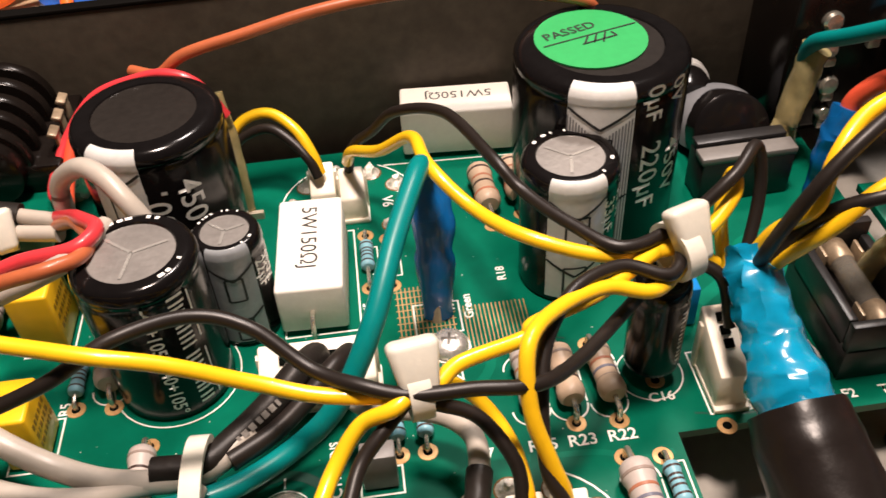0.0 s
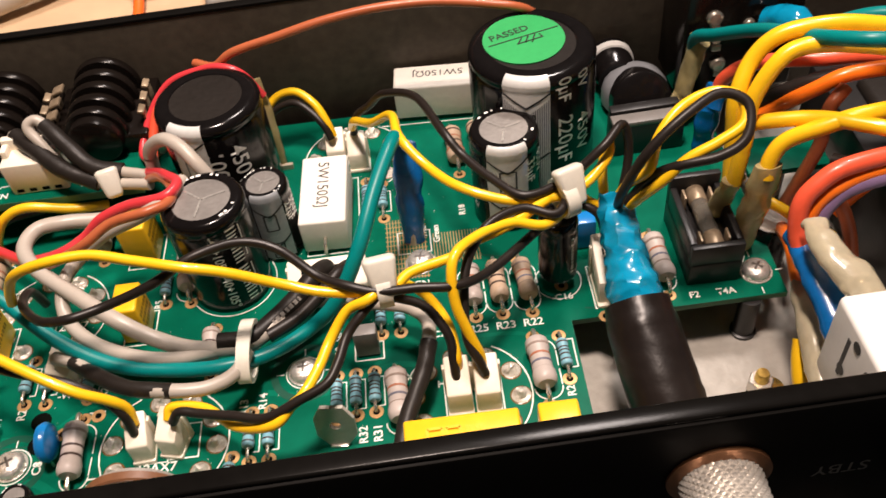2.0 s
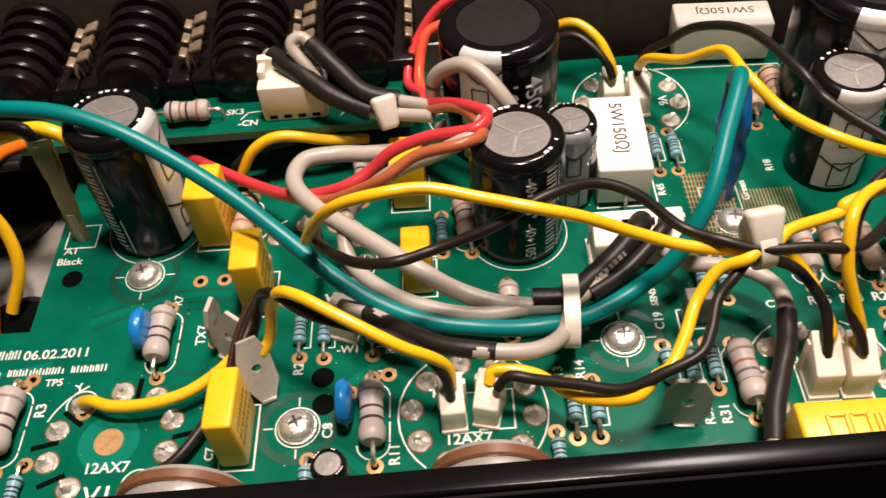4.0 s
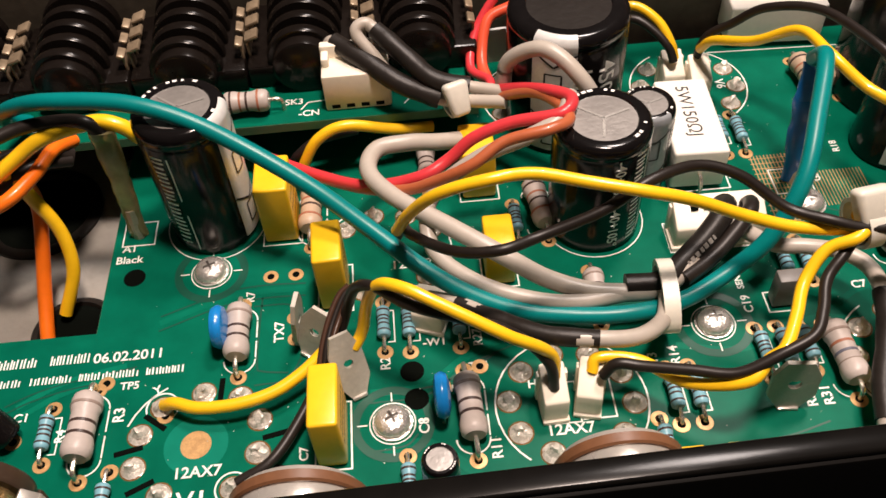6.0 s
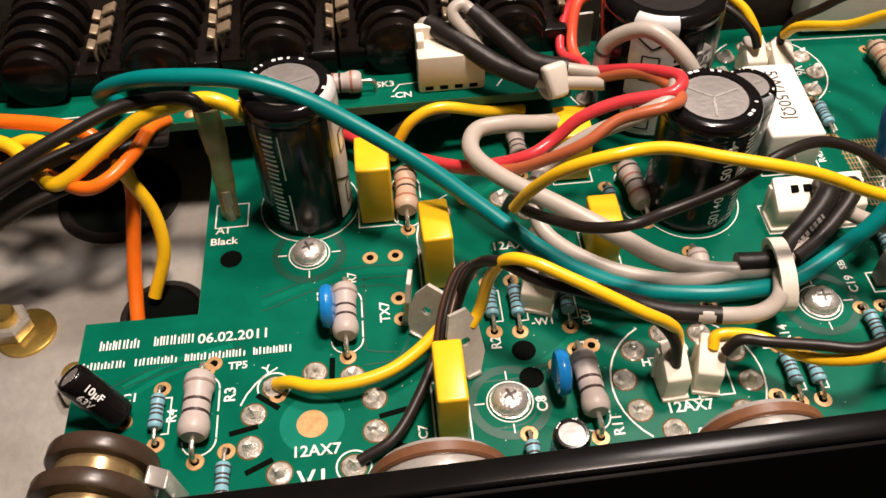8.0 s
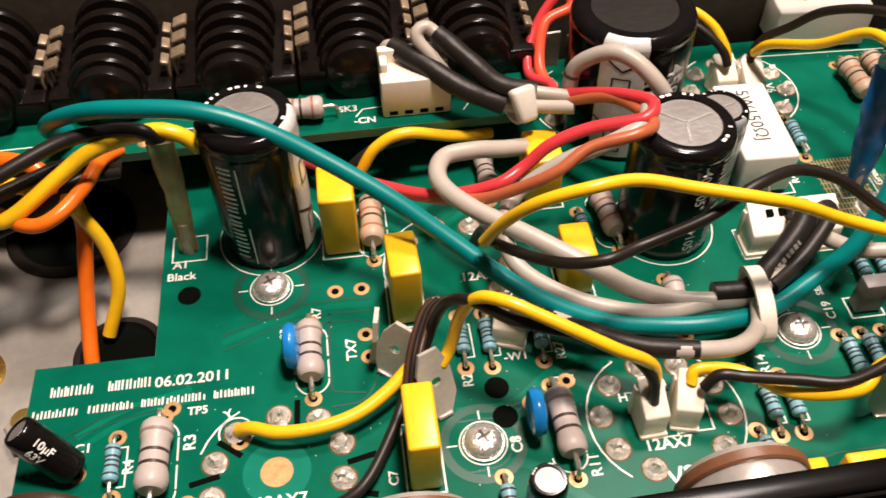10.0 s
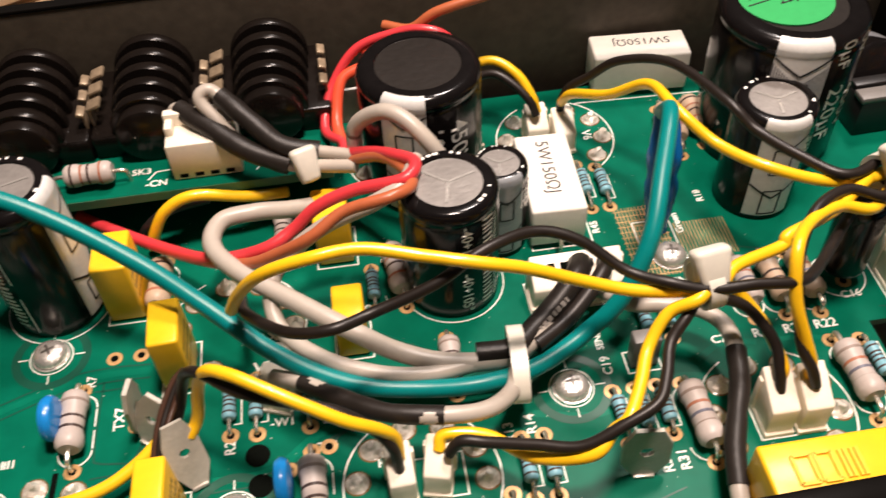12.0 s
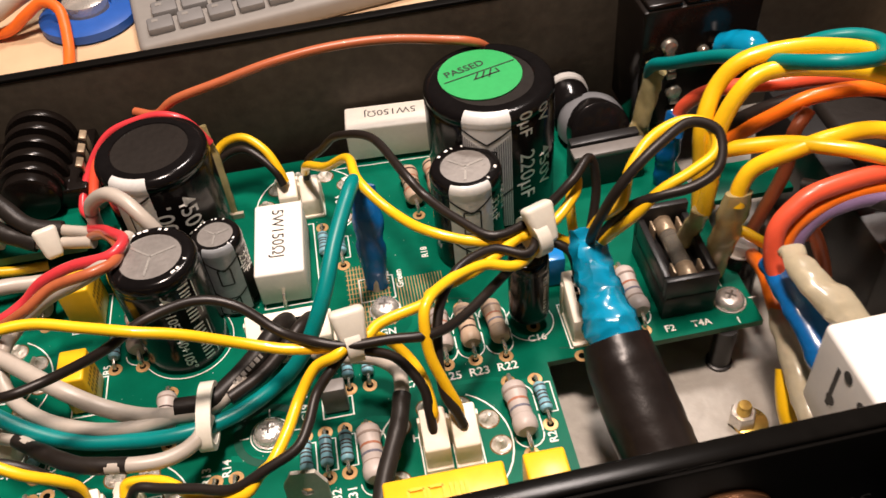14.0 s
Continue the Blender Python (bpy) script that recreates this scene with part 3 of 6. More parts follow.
# ---- axial resistors ----
def resistor(x, y, L, r, body, bands, rz=0.0, pitch=None, z=0.0, label="", pads=True):
    """An axial resistor whose body runs along y; pads at the ends of its pitch."""
    big = r > 1.8
    t = thing("resistor", label or ("large grey axial resistor with coloured bands" if big else "small blue axial resistor with dark bands"), "resistor", "axial resistors", x=x, y=y, z=z, rz=rz)
    lift = r + (0.7 if big else 0.35)
    m = pose(0, 0, lift * MM, -90, 0, 0)
    e = L / 2
    prof = [(0.35, -e), (r * 0.75, -e + 0.05), (r * 0.97, -e + r * 0.25), (r * 1.04, -e + r * 0.6), (r * 1.02, -e + r * 1.1), (r * 0.9, -e + r * 1.5), (r * 0.9, e - r * 1.5), (r * 1.02, e - r * 1.1), (r * 1.04, e - r * 0.6), (r * 0.97, e - r * 0.25), (r * 0.75, e - 0.05), (0.35, e)]
    part("body", lathe(bmesh.new(), prof, m, n=24), M[body], t)
    for q, col in bands:
        v = q * L
        rr = r * (1.055 if abs(v) > e - r * 1.3 else 0.925)
        w = L * 0.017 + 0.09
        part("band", lathe(bmesh.new(), [(rr * 0.97, v - w), (rr, v - w * 0.8), (rr, v + w * 0.8), (rr * 0.97, v + w)], m, n=24, cap=False), M[col], t)
    p = (pitch or L + 5) / 2
    for s in (-1, 1):
        part("lead", sweep(bmesh.new(), [(0, s * (e - 0.4), lift), (0, s * (p - 0.9), lift * 0.98), (0, s * (p - 0.1), lift * 0.7), (0, s * p, -0.4)], 0.36 if not big else 0.45, n=8, steps=4), M["lead"], t)
    return t


BIG = [(-0.16, "band_k"), (0.02, "band_k"), (0.30, "band_t")]
BIGR = [(-0.22, "band_t"), (-0.06, "band_b"), (0.10, "band_r"), (0.30, "band_t")]
TAN = [(-0.27, "band_r"), (-0.02, "band_k"), (0.13, "band_r"), (0.33, "band_k")]
SM = [(-0.34, "band_k"), (-0.12, "band_k"), (0.02, "band_k"), (0.14, "band_k"), (0.34, "band_k")]
PADS = []


def axial(x, y0, y1, big, body, bands, L=None, r=None, dx=0.0):
    """A resistor between the pads (x, y0) and (x + dx, y1)."""
    rz = math.degrees(math.atan2(-dx, y1 - y0))
    resistor(x + dx / 2, (y0 + y1) / 2, L or (11.5 if big else 6.6), r or (2.35 if big else 1.25), body, bands, rz, math.hypot(dx, y1 - y0))
    PADS.append((x, y0))
    PADS.append((x + dx, y1))


axial(-88.0, -2.0, 14.5, True, "res", BIG)
axial(-114.0, -20.0, -2.0, True, "res", BIG, L=12.5, r=2.6, dx=0.6)
axial(-121.0, -16.0, -5.0, False, "resb", SM)
axial(-108.9, -31.0, -18.6, False, "resb", SM)
axial(-46.2, -23.0, -5.0, True, "res", BIG, L=12, dx=-0.8)
axial(-61.0, 0.5, 12.0, False, "resb", SM)
axial(-56.3, 0.0, 12.0, False, "resb", SM)
axial(-47.0, 0.0, 11.0, False, "resb", SM)
axial(-75.0, 27.5, 44.0, True, "rest", TAN, dx=0.6)
axial(-27.0, 23.5, 39.5, True, "res", TAN, dx=-1.8)
axial(-50.0, 40.0, 53.0, True, "res", BIG, L=9, r=2.0)
axial(-11.0, -20.0, -8.5, False, "resb", SM)
axial(-7.0, -20.0, -8.5, False, "resb", SM)
axial(-14.5, -29.5, -18.5, False, "resb", SM)
axial(7.0, -12.8, -2.0, False, "resb", SM)
axial(11.0, -12.3, -2.0, False, "resb", SM)
axial(15.0, -12.0, -2.0, False, "resb", SM)
axial(20.3, -18.5, -2.5, True, "res", BIGR, L=12, dx=-0.8)
axial(38.0, 9.0, 24.0, True, "res", BIGR, L=10.5, r=2.1)
axial(44.0, 9.0, 24.0, True, "rest", BIG, L=10.5, r=2.1, dx=-0.5)
axial(50.5, 8.5, 24.0, True, "rest", BIGR, L=10.5, r=2.1, dx=-1.2)
axial(50.3, -15.5, 2.0, True, "res", BIGR, L=11.5, r=2.4, dx=-0.8)
axial(55.4, -9.8, 1.4, False, "resb", SM, dx=-0.4)
axial(15.0, 43.0, 57.0, False, "resb", SM)
axial(19.0, 43.0, 55.5, False, "resb", SM)
axial(39.0, 55.5, 72.0, True, "rest", TAN, dx=-0.8)
axial(45.0, 58.0, 73.0, True, "rest", TAN, L=10.5, dx=-0.4)
axial(80.8, 8.5, 26.5, True, "res", BIGR, L=12.5, r=2.3, dx=-0.6)
axial(17.0, 7.5, 18.0, False, "resb", SM)
axial(21.2, 7.5, 18.0, False, "resb", SM)
axial(-20.5, 2.0, 15.0, True, "res", BIG, L=8.5, r=2.0)
axial(-33.0, 24.0, 34.5, False, "resb", SM)
axial(-58.0, -32.0, -21.0, False, "resb", SM)
resistor(-86.5, 56.0, 9.5, 2.3, "res", TAN, rz=90, pitch=15, z=13.0, label="pinkish grey axial resistor on the raised rear board")


# ---- small parts on the board ----
def disc_capacitor(x, y, r, rz=0.0):
    t = thing("disc_capacitor", "bright blue ceramic disc capacitor on edge", "capacitor", "blue disc capacitors", x=x, y=y, rz=rz)
    m = pose(0, 0, (r + 0.9) * MM, 0, 90, 0)
    part("disc", lathe(bmesh.new(), [(0.05, -1.5), (r * 0.6, -1.4), (r * 0.9, -1.0), (r, -0.2), (r, 0.2), (r * 0.9, 1.0), (r * 0.6, 1.4), (0.05, 1.5)], m, n=28), M["disc"], t)
    for s in (-1, 1):
        part("lead", sweep(bmesh.new(), [(0, s * r * 0.6, r * 0.5), (0, s * r * 0.62, 0.8), (0, s * r * 0.62, -0.4)], 0.3, n=8, steps=3), M["lead"], t)


disc_capacitor(-91.0, 6.2, 4.1)
disc_capacitor(-51.3, -12.7, 4.1)
disc_capacitor(-79.0, -31.5, 3.6, 20)
disc_capacitor(-1.0, -31.5, 3.4, 90)


def screw(x, y, z=0.0, r=3.2, mat="bright", label="shiny pan head screw with a cross recess holding the board"):
    t = thing("screw", label, "screw", "screws", x=x, y=y, z=z, rz=(x * 13) % 90)
    part("washer", lathe(bmesh.new(), [(r * 1.12, 0.0), (r * 1.12, 0.35), (r * 0.9, 0.4)], n=32), M[mat], t)
    part("head", lathe(bmesh.new(), [(r * 0.95, 0.3), (r, 0.8), (r * 0.97, 1.3), (r * 0.85, 1.9), (r * 0.6, 2.3), (r * 0.3, 2.45), (0.02, 2.5)], n=32, cap=False), M[mat], t)
    # cross stands proud of the head; the recess's shade is in its colour
    bm = bmesh.new()
    box(bm, 0, 0, 2.31, r * 0.8, r * 0.16, 0.4, 0.05)
    box(bm, 0, 0, 2.32, r * 0.16, r * 0.8, 0.4, 0.05)
    part("recess", bm, M["recess"], t)


screw(0, 0)
screw(-60.3, -14.4)
screw(-95, 23.5)
screw(101, 12)
screw(27, 27)


def spade_tab(x, y, z, rz, tilt, w, h, label, roll=0):
    t = thing("spade_terminal", label, "terminal", "spade terminals", x=x, y=y, z=z)
    t.matrix_world = pose(x * MM, y * MM, z * MM, tilt, roll, rz)
    rim = [(-w * 0.2, 0), (w * 0.2, 0), (w * 0.5, h * 0.3), (w * 0.5, h * 0.72), (w * 0.28, h), (-w * 0.28, h), (-w * 0.5, h * 0.72), (-w * 0.5, h * 0.3)]
    bm = bmesh.new()
    rows = []
    for q in (-0.4, 0.4):
        outer = [bm.verts.new((u * MM, q * MM, v * MM)) for u, v in rim]
        inner = []
        for u, v in rim:
            d = Vector((u / w, (v - h * 0.55) / h)).normalized() * w * 0.15
            inner.append(bm.verts.new((d.x * MM, q * MM, (h * 0.55 + d.y) * MM)))
        rows.append((outer, inner))
    for k in range(8):
        n = (k + 1) % 8
        for outer, inner in rows:
            bm.faces.new((outer[k], outer[n], inner[n], inner[k]))
        for side in (0, 1):
            a, b = rows[0][side], rows[1][side]
            bm.faces.new((a[k], a[n], b[n], b[k]))
    bmesh.ops.recalc_face_normals(bm, faces=bm.faces)
    part("blade", bm, M["spade"], t, smooth=False)
    part("foot", box(bmesh.new(), 0, 0, 0.3, w * 0.45, 1.8, 0.7, 0.2), M["nickel"], t)


spade_tab(-76.8, 5.0, 0, 80, 5, 6.0, 13, "flat dull metal spade terminal standing on the board")
spade_tab(-75.2, 1.6, 0, -34, -14, 6.4, 12.5, "flat dull metal spade terminal standing on the board", 14)
spade_tab(-65.9, -8.3, 0, 24, -24, 6.2, 13.5, "leaning flat metal spade terminal with a small hole")
spade_tab(7.5, -18.5, 0, -6, -6, 8.0, 12, "wide flat metal spade terminal near the front wall")
blk = thing("box_capacitor", "dark grey box capacitor standing on the board", "capacitor", x=14.0, y=3.5)
part("case", box(bmesh.new(), 0, 0, 4.2, 5.0, 3.0, 7.6, 0.3), M["greyp"], blk)
part("foot", box(bmesh.new(), 0, 0, 0.2, 4.4, 2.4, 0.5), M["ink"], blk)
blu = thing("box_capacitor", "bright blue box capacitor standing on the board", "capacitor", x=64.5, y=27)
part("case", box(bmesh.new(), 0, 0, 4.5, 6.5, 4.0, 8.4, 0.4), M["disc"], blu)
part("foot", box(bmesh.new(), 0, 0, 0.2, 5.4, 3.4, 0.5), M["ink"], blu)
c1 = capacitor(-127, -10.8, 2.9, 11.5, "small black capacitor leaning over the board edge", z=1.8, lean=(-14, -33), vent=False, rz=0, lines=[("10µF", 1.9, -48, 9.2), ("63V", 1.9, -88, 8.8)])
c2 = capacitor(-52.6, -27, 3.1, 10, "small upright capacitor with a pale top", vent=False, bars=code_bars(-100, 2, 8, 1.0, 9, 4))

# fuse holder with its glass fuse
fh = thing("fuse_holder", "open black plastic fuse holder with a glass fuse", "fuse holder", x=91, y=21)
part("base", box(bmesh.new(), 0, 0, 3.5, 11.5, 21, 7.0, 0.3), M["black"], fh)
for s in (-1, 1):
    part("side_wall", box(bmesh.new(), s * 5.0, 0, 8.9, 1.5, 17.6, 5.8, 0.25), M["black"], fh)
part("end_wall", box(bmesh.new(), 0, -9.7, 8.9, 11.5, 1.6, 5.8, 0.25), M["black"], fh)
part("end_wall", box(bmesh.new(), 0, 9.7, 10.2, 11.5, 1.6, 8.4, 0.25), M["black"], fh)
fuse = part("glass_tube", lathe(bmesh.new(), [(1.9, -6), (1.9, 6)], pose(0, 0, 9.6 * MM, 90, 0, 0), n=20), M["glass"], fh)
for s in (-1, 1):
    part("end_cap", lathe(bmesh.new(), [(1.95, -2.2), (2.1, -2.0), (2.1, 2.0), (1.95, 2.2)], pose(0, s * 7.0 * MM, 9.6 * MM, 90, 0, 0), n=20), M["lug"], fh)
    bm = box(bmesh.new(), -3.0, s * 6.5, 8.6, 0.5, 3.0, 6.0, 0.1)
    box(bm, 3.0, s * 6.5, 8.6, 0.5, 3.0, 6.0, 0.1)
    part("spring_clip", bm, M["lug"], fh)

# rectifier block and the tall parts behind it
rb = thing("rectifier", "black rectifier block with a grey top edge", "rectifier", x=87, y=58.5, rz=2)
part("body", box(bmesh.new(), 0, 0, 4.8, 18, 7, 9.4, 0.5), M["black"], rb)
part("top_bar", box(bmesh.new(), 0, -1.6, 9.7, 18.4, 3.8, 1.6, 0.3), M["greyp"], rb)
part("rear_ledge", box(bmesh.new(), 0, 2.2, 10.2, 17.6, 2.8, 1.6, 0.3), M["black"], rb)
dome = thing("round_capacitor", "black round capacitor with a grey domed top", "capacitor", x=88, y=74)
part("body", lathe(bmesh.new(), [(6.8, 9.5), (7.6, 9.0), (7.8, 8.0), (7.8, 0)], pose(0, 0, 3.4 * MM, 62, 0, 0), n=40), M["sleeve"], dome)
part("foot", lathe(bmesh.new(), [(6.0, 0), (6.0, 5)], n=32), M["black"], dome)
part("dome", lathe(bmesh.new(), [(8.8, 2.4), (8.8, 5.0), (8.2, 7.4), (6.8, 9.4), (4.2, 10.8), (0.02, 11.3)], n=40, cap=False), M["domep"], dome, "smooth grey domed top")
holder = thing("panel_fuse", "black panel fuse holder reaching in through the rear wall", "fuse holder", x=84, y=88.5)
part("barrel", lathe(bmesh.new(), [(5.6, 0), (5.6, 8.0), (4.9, 9.0), (4.9, 11.0)], pose(0, 0, 6.5 * MM, 90, 0, 0), n=32), M["sleeve"], holder)
part("collar", lathe(bmesh.new(), [(6.1, 2.0), (6.1, 4.0), (5.7, 4.3)], pose(0, 0, 6.5 * MM, 90, 0, 0), n=32), M["stripe"], holder)


# ---- wires ----
def wire(points, r, mat, label, name="wire"):
    o = part(name, sweep(bmesh.new(), points, r, n=14), M[mat])
    return tagged(o, label, "wire", "loose wires")


def sleeved(points, r, mat, label, sleeves):
    """A wire with shrunk tubes over stretches of it: (first, last, radius, material)."""
    t = thing("sleeved_wire", label, "wire", "loose wires")
    part("insulation", sweep(bmesh.new(), points, r, n=14), M[mat], t)
    for a, b, rr, mm in sleeves:
        part("heat_shrink", sweep(bmesh.new(), points[a:b + 1], rr, n=14, wobble=0.12), M[mm], t, "dull black shrunk tube")
    return t


Y, K = 1.06, 0.97
wire([(-132.1, 55.8, 16), (-133.3, 50.7, 20.9), (-130.1, 45, 27.6), (-123.2, 40.8, 32.6), (-115, 37.5, 35.2), (-102.9, 34.8, 35.6), (-93, 32.4, 32.9), (-83.2, 28.8, 28.3), (-71.1, 22.3, 22.6), (-61.9, 16.1, 17.6), (-50.1, 7.1, 12.4), (-38.5, 1.8, 8.7), (-27.1, -0.2, 7.2), (-16.2, -1.2, 7.5), (-5.9, 1.2, 6.9), (3.5, 5.7, 8.5), (9.9, 7.7, 14.4), (15.5, 12.9, 22.9), (20, 23.2, 28.9), (24.7, 34.7, 31.7), (25.9, 40.5, 26.8)], 1.6, "teal", "thick teal insulated wire arching over the board")
wire([(-56.5, 11, 21.5), (-53.9, 9.1, 27.7), (-49.2, 6.6, 34.3), (-41.9, 5.3, 37.8), (-33.8, 6.1, 37.6), (-25.2, 4.3, 36.4), (-16.2, 2, 35.4), (-8.6, 1.8, 32.7), (0.7, 1.4, 28.1), (9.8, -0.5, 26), (21.1, -1.2, 25.4), (26.1, 2.1, 25.9), (34.9, 5, 25.7), (36.5, 6.3, 26.8), (46.1, 10.3, 26.7), (58.3, 18.6, 25.6), (66.2, 19.7, 19.8)], Y, "y", "yellow insulated wire arching across the board")
wire([(-56.9, 21, 8.9), (-55.6, 16.9, 17.8), (-54.2, 10.1, 21.5), (-47, 1.4, 26), (-39.9, -1.5, 28.7), (-33.1, 1, 28.3), (-22.9, 2.5, 31.4), (-14.9, 5.3, 34.4), (-6.2, 9, 33), (0.9, 7.5, 31.2), (7.9, 2.7, 27.6), (13.8, -1.1, 27.9), (19.4, -2.8, 27.1), (27.2, -3.1, 27.1), (35, -2.8, 26), (41.9, 3.1, 22.6), (52.1, 13.7, 20.2), (59.5, 19.4, 21.3), (65.9, 17.1, 19.9), (67.6, 13.9, 12.2)], K, "k", "black insulated wire arching across the board")
wire([(13.3, 66.1, 10.9), (14.6, 62.6, 15.7), (19.4, 53.5, 21.9), (24.7, 46.7, 28.9), (26.3, 36.2, 31.1), (31.8, 28.7, 28.2), (38.4, 21, 28.3), (49.3, 17, 26.6), (61.2, 18.3, 26.3), (68.5, 23.2, 29.2), (70.1, 27.9, 29.6), (68.6, 26.1, 23.9), (68.6, 19.7, 14.4)], Y, "y", "yellow wire rising from a small connector")
wire([(12.9, 66.8, 5.7), (14.5, 67.1, 13.2), (18.6, 64.4, 18.4), (23.1, 59.6, 25.3), (30.6, 51.1, 29.8), (35.7, 35.8, 31.6), (39.4, 29.9, 29.2), (44.4, 22.6, 28.7), (50.8, 16.4, 28.5), (60.1, 20.5, 28), (67.9, 23.2, 33.1), (72.9, 28, 34), (74, 26, 26), (70, 19, 14)], K, "k", "black wire rising from a small connector")
wire([(61, 17.1, 25.1), (54.1, 11, 25.1), (47.1, 10.7, 27.1), (39.7, 6.6, 28.9), (34.5, 0.3, 30.2), (33.8, -4.7, 23.8), (35.7, -7.8, 17.3), (37.4, -9.6, 12.2), (37.6, -10.3, 7.9)], Y, "y", "yellow wire curving down to a board connector")
wire([(59.9, 17.7, 26.7), (56.2, 12, 26.7), (49.8, 13.5, 27.9), (42.6, 9.8, 28.7), (37.8, 4.1, 26.6), (35.9, -1.2, 22.8), (35.3, -8, 16.2), (37.1, -11, 12), (38, -12, 8.9)], K, "k", "black wire curving down to a board connector")
wire([(18, -1.3, 24.5), (23.4, -0.5, 21.3), (28, -1.6, 19), (31.7, -6.1, 15.1), (32.1, -9.8, 11.5), (32.2, -11.6, 8)], K, "k", "black wire dropping from a bundle down to a board connector")
wire([(20, 2, 25), (25, 3, 21), (29, 1.5, 17.5), (32, -3, 14), (32.8, -9, 12), (32.6, -10, 9)], Y * 0.95, "y", "yellow wire curving down to a board connector")
wire([(21.6, -0.1, 26.9), (17.6, -3.9, 26.5), (13.1, -3.9, 23.9), (9.3, -7.2, 20.2), (6.6, -12.6, 18.7), (3.5, -17.6, 17.6), (1, -18.5, 15.9), (-2.8, -20.9, 13.8), (-10.9, -17.8, 10), (-17.7, -12.4, 9.5), (-24.4, -11.1, 9.6), (-25.7, -12.7, 7.8)], Y, "y", "yellow wire looping low to a board connector")
wire([(20.8, 0.7, 24.5), (16.2, -4.4, 23.6), (12.6, -7.7, 21.3), (10.5, -12.9, 19.9), (8.1, -16.7, 19), (2.7, -18.6, 17.5), (-4.1, -19.6, 14.5), (-10.8, -17.4, 13.2), (-18, -15, 11.9), (-22.1, -13.9, 11.6), (-24.3, -14.3, 8.9)], K, "k", "black wire looping low to a board connector")
sleeved([(-3.1, 8.6, 9.2), (-10.2, 3.1, 8.4), (-21, 3.6, 8.2), (-29.9, 6.5, 9.5), (-37.6, 9.9, 13.1), (-47.4, 17.2, 14.8), (-56.9, 25.2, 15.4), (-61.4, 32.1, 15.7), (-59.7, 38.2, 15.6), (-53.4, 40, 15), (-47.7, 41.3, 13.3), (-42.9, 42.9, 11.8)], 1.75, "w", "thick white cable bending back to the rear board", [])
wire([(-2, 9.2, 8.7), (-10, 3.6, 8.4), (-18, 2.6, 8), (-26, 2, 8), (-34, 3, 9), (-43, 7, 10), (-50, 14, 11), (-51, 21, 14), (-48, 26, 16), (-40, 27, 22), (-31, 27, 26), (-25, 29, 28), (-22, 36, 27)], 1.5, "w", "grey white cable curving round the capacitors")
sleeved([(-10, 0, 10), (-12, -5, 10), (-17, -8.5, 11), (-24, -9, 12), (-33, -7, 12), (-41, -2, 11), (-47, 3, 9.5), (-52, 6, 8)], 1.5, "w", "white cable with a black shrunk tube to a small connector", [(3, 6, 1.65, "shrink")])
tube = [(-16.5, 4.0, 8.8), (-10, 4, 8.9), (-5, 8, 9), (0, 12, 10.5), (4, 16, 12), (6, 20, 10), (6, 21.5, 8)]
printed = sleeved(tube, 2.2, "shrink", "black shrunk cable with worn grey print to a connector", [])
axis = Vector((5, 4, 1.3)).normalized()
face = Vector((0.35, -0.65, 0.7))
face = (face - axis * face.dot(axis)).normalized()
side = axis.cross(face)
bm = bmesh.new()
for k, (u, w) in enumerate(((-3.6, 0.5), (-2.5, 0.9), (-1.2, 0.9), (0.1, 0.7), (1.2, 0.9), (2.5, 0.9), (3.6, 0.5))):
    c = Vector((-2.5, 10, 9.75)) + axis * u + face * 2.26
    bm.faces.new([bm.verts.new((c + axis * a * w / 2 + side * b * 0.5) * MM) for a, b in ((-1, -1), (1, -1), (1, 1), (-1, 1))])
tagged(part("worn_print", bm, M["worn"], printed, smooth=False), kind="stuff")
wire([(-6, 4, 9), (0, 8, 9), (5, 12, 10.5), (9, 16, 12), (11, 20, 10), (11, 21.5, 8)], 1.5, "k", "black cable core beside a shrunk tube")
sleeved([(8, 18, 6), (13, 11, 8), (18, 9, 9), (24, 7, 9), (27.5, 3, 9), (27.5, -3, 9.5), (26, -9, 9), (23.5, -15, 8), (21.5, -20, 7), (20, -26, 6), (19.5, -31, 4)], 1.5, "w", "white cable with a black shrunk tube running to the front", [(5, 9, 1.75, "shrink")])
wire([(-33, 50, 18), (-32, 50, 25), (-27, 47, 30), (-23, 44, 30), (-19, 40, 27), (-16, 38, 22)], 1.6, "w", "white cable arching between the capacitors")
wire([(-35, 49, 19), (-30, 44, 23), (-26, 38, 27), (-22.5, 33, 29), (-25, 29, 29), (-34, 31, 26), (-41, 31, 23), (-46, 30, 19), (-52, 28, 17), (-62, 32, 12), (-72, 40, 8), (-85, 50, 6), (-92, 56, 5)], 1.2, "r", "red insulated wire running to the rear board")
wire([(-35, 48, 18), (-28, 40, 25), (-24, 33, 27), (-24, 27, 29), (-28, 24, 30), (-36, 24, 28), (-42, 22, 25), (-48, 23, 21), (-55, 26, 16), (-65, 34, 10), (-78, 45, 6)], 1.1, "b", "brown insulated wire beside the red one")
wire([(-35.8, 50.1, 16.7), (-35.2, 55.3, 16.4), (-38.6, 61.8, 15), (-36.3, 69.3, 19.6), (-30.2, 73.5, 25.8), (-21.5, 73.3, 28.9), (-15.4, 71.6, 30.1), (-10.7, 70.1, 28.2), (-7.1, 69.4, 21.8)], 1.0, "r", "red wire looping behind the wide capacitor")
wire([(-35.4, 51.5, 16.2), (-35.2, 56.2, 15), (-36, 63.1, 15.6), (-33.9, 69.8, 21.1), (-28.1, 71.8, 23.2), (-28, 74.5, 25.8)], 1.2, "salmon", "coral wire looping behind the wide capacitor")
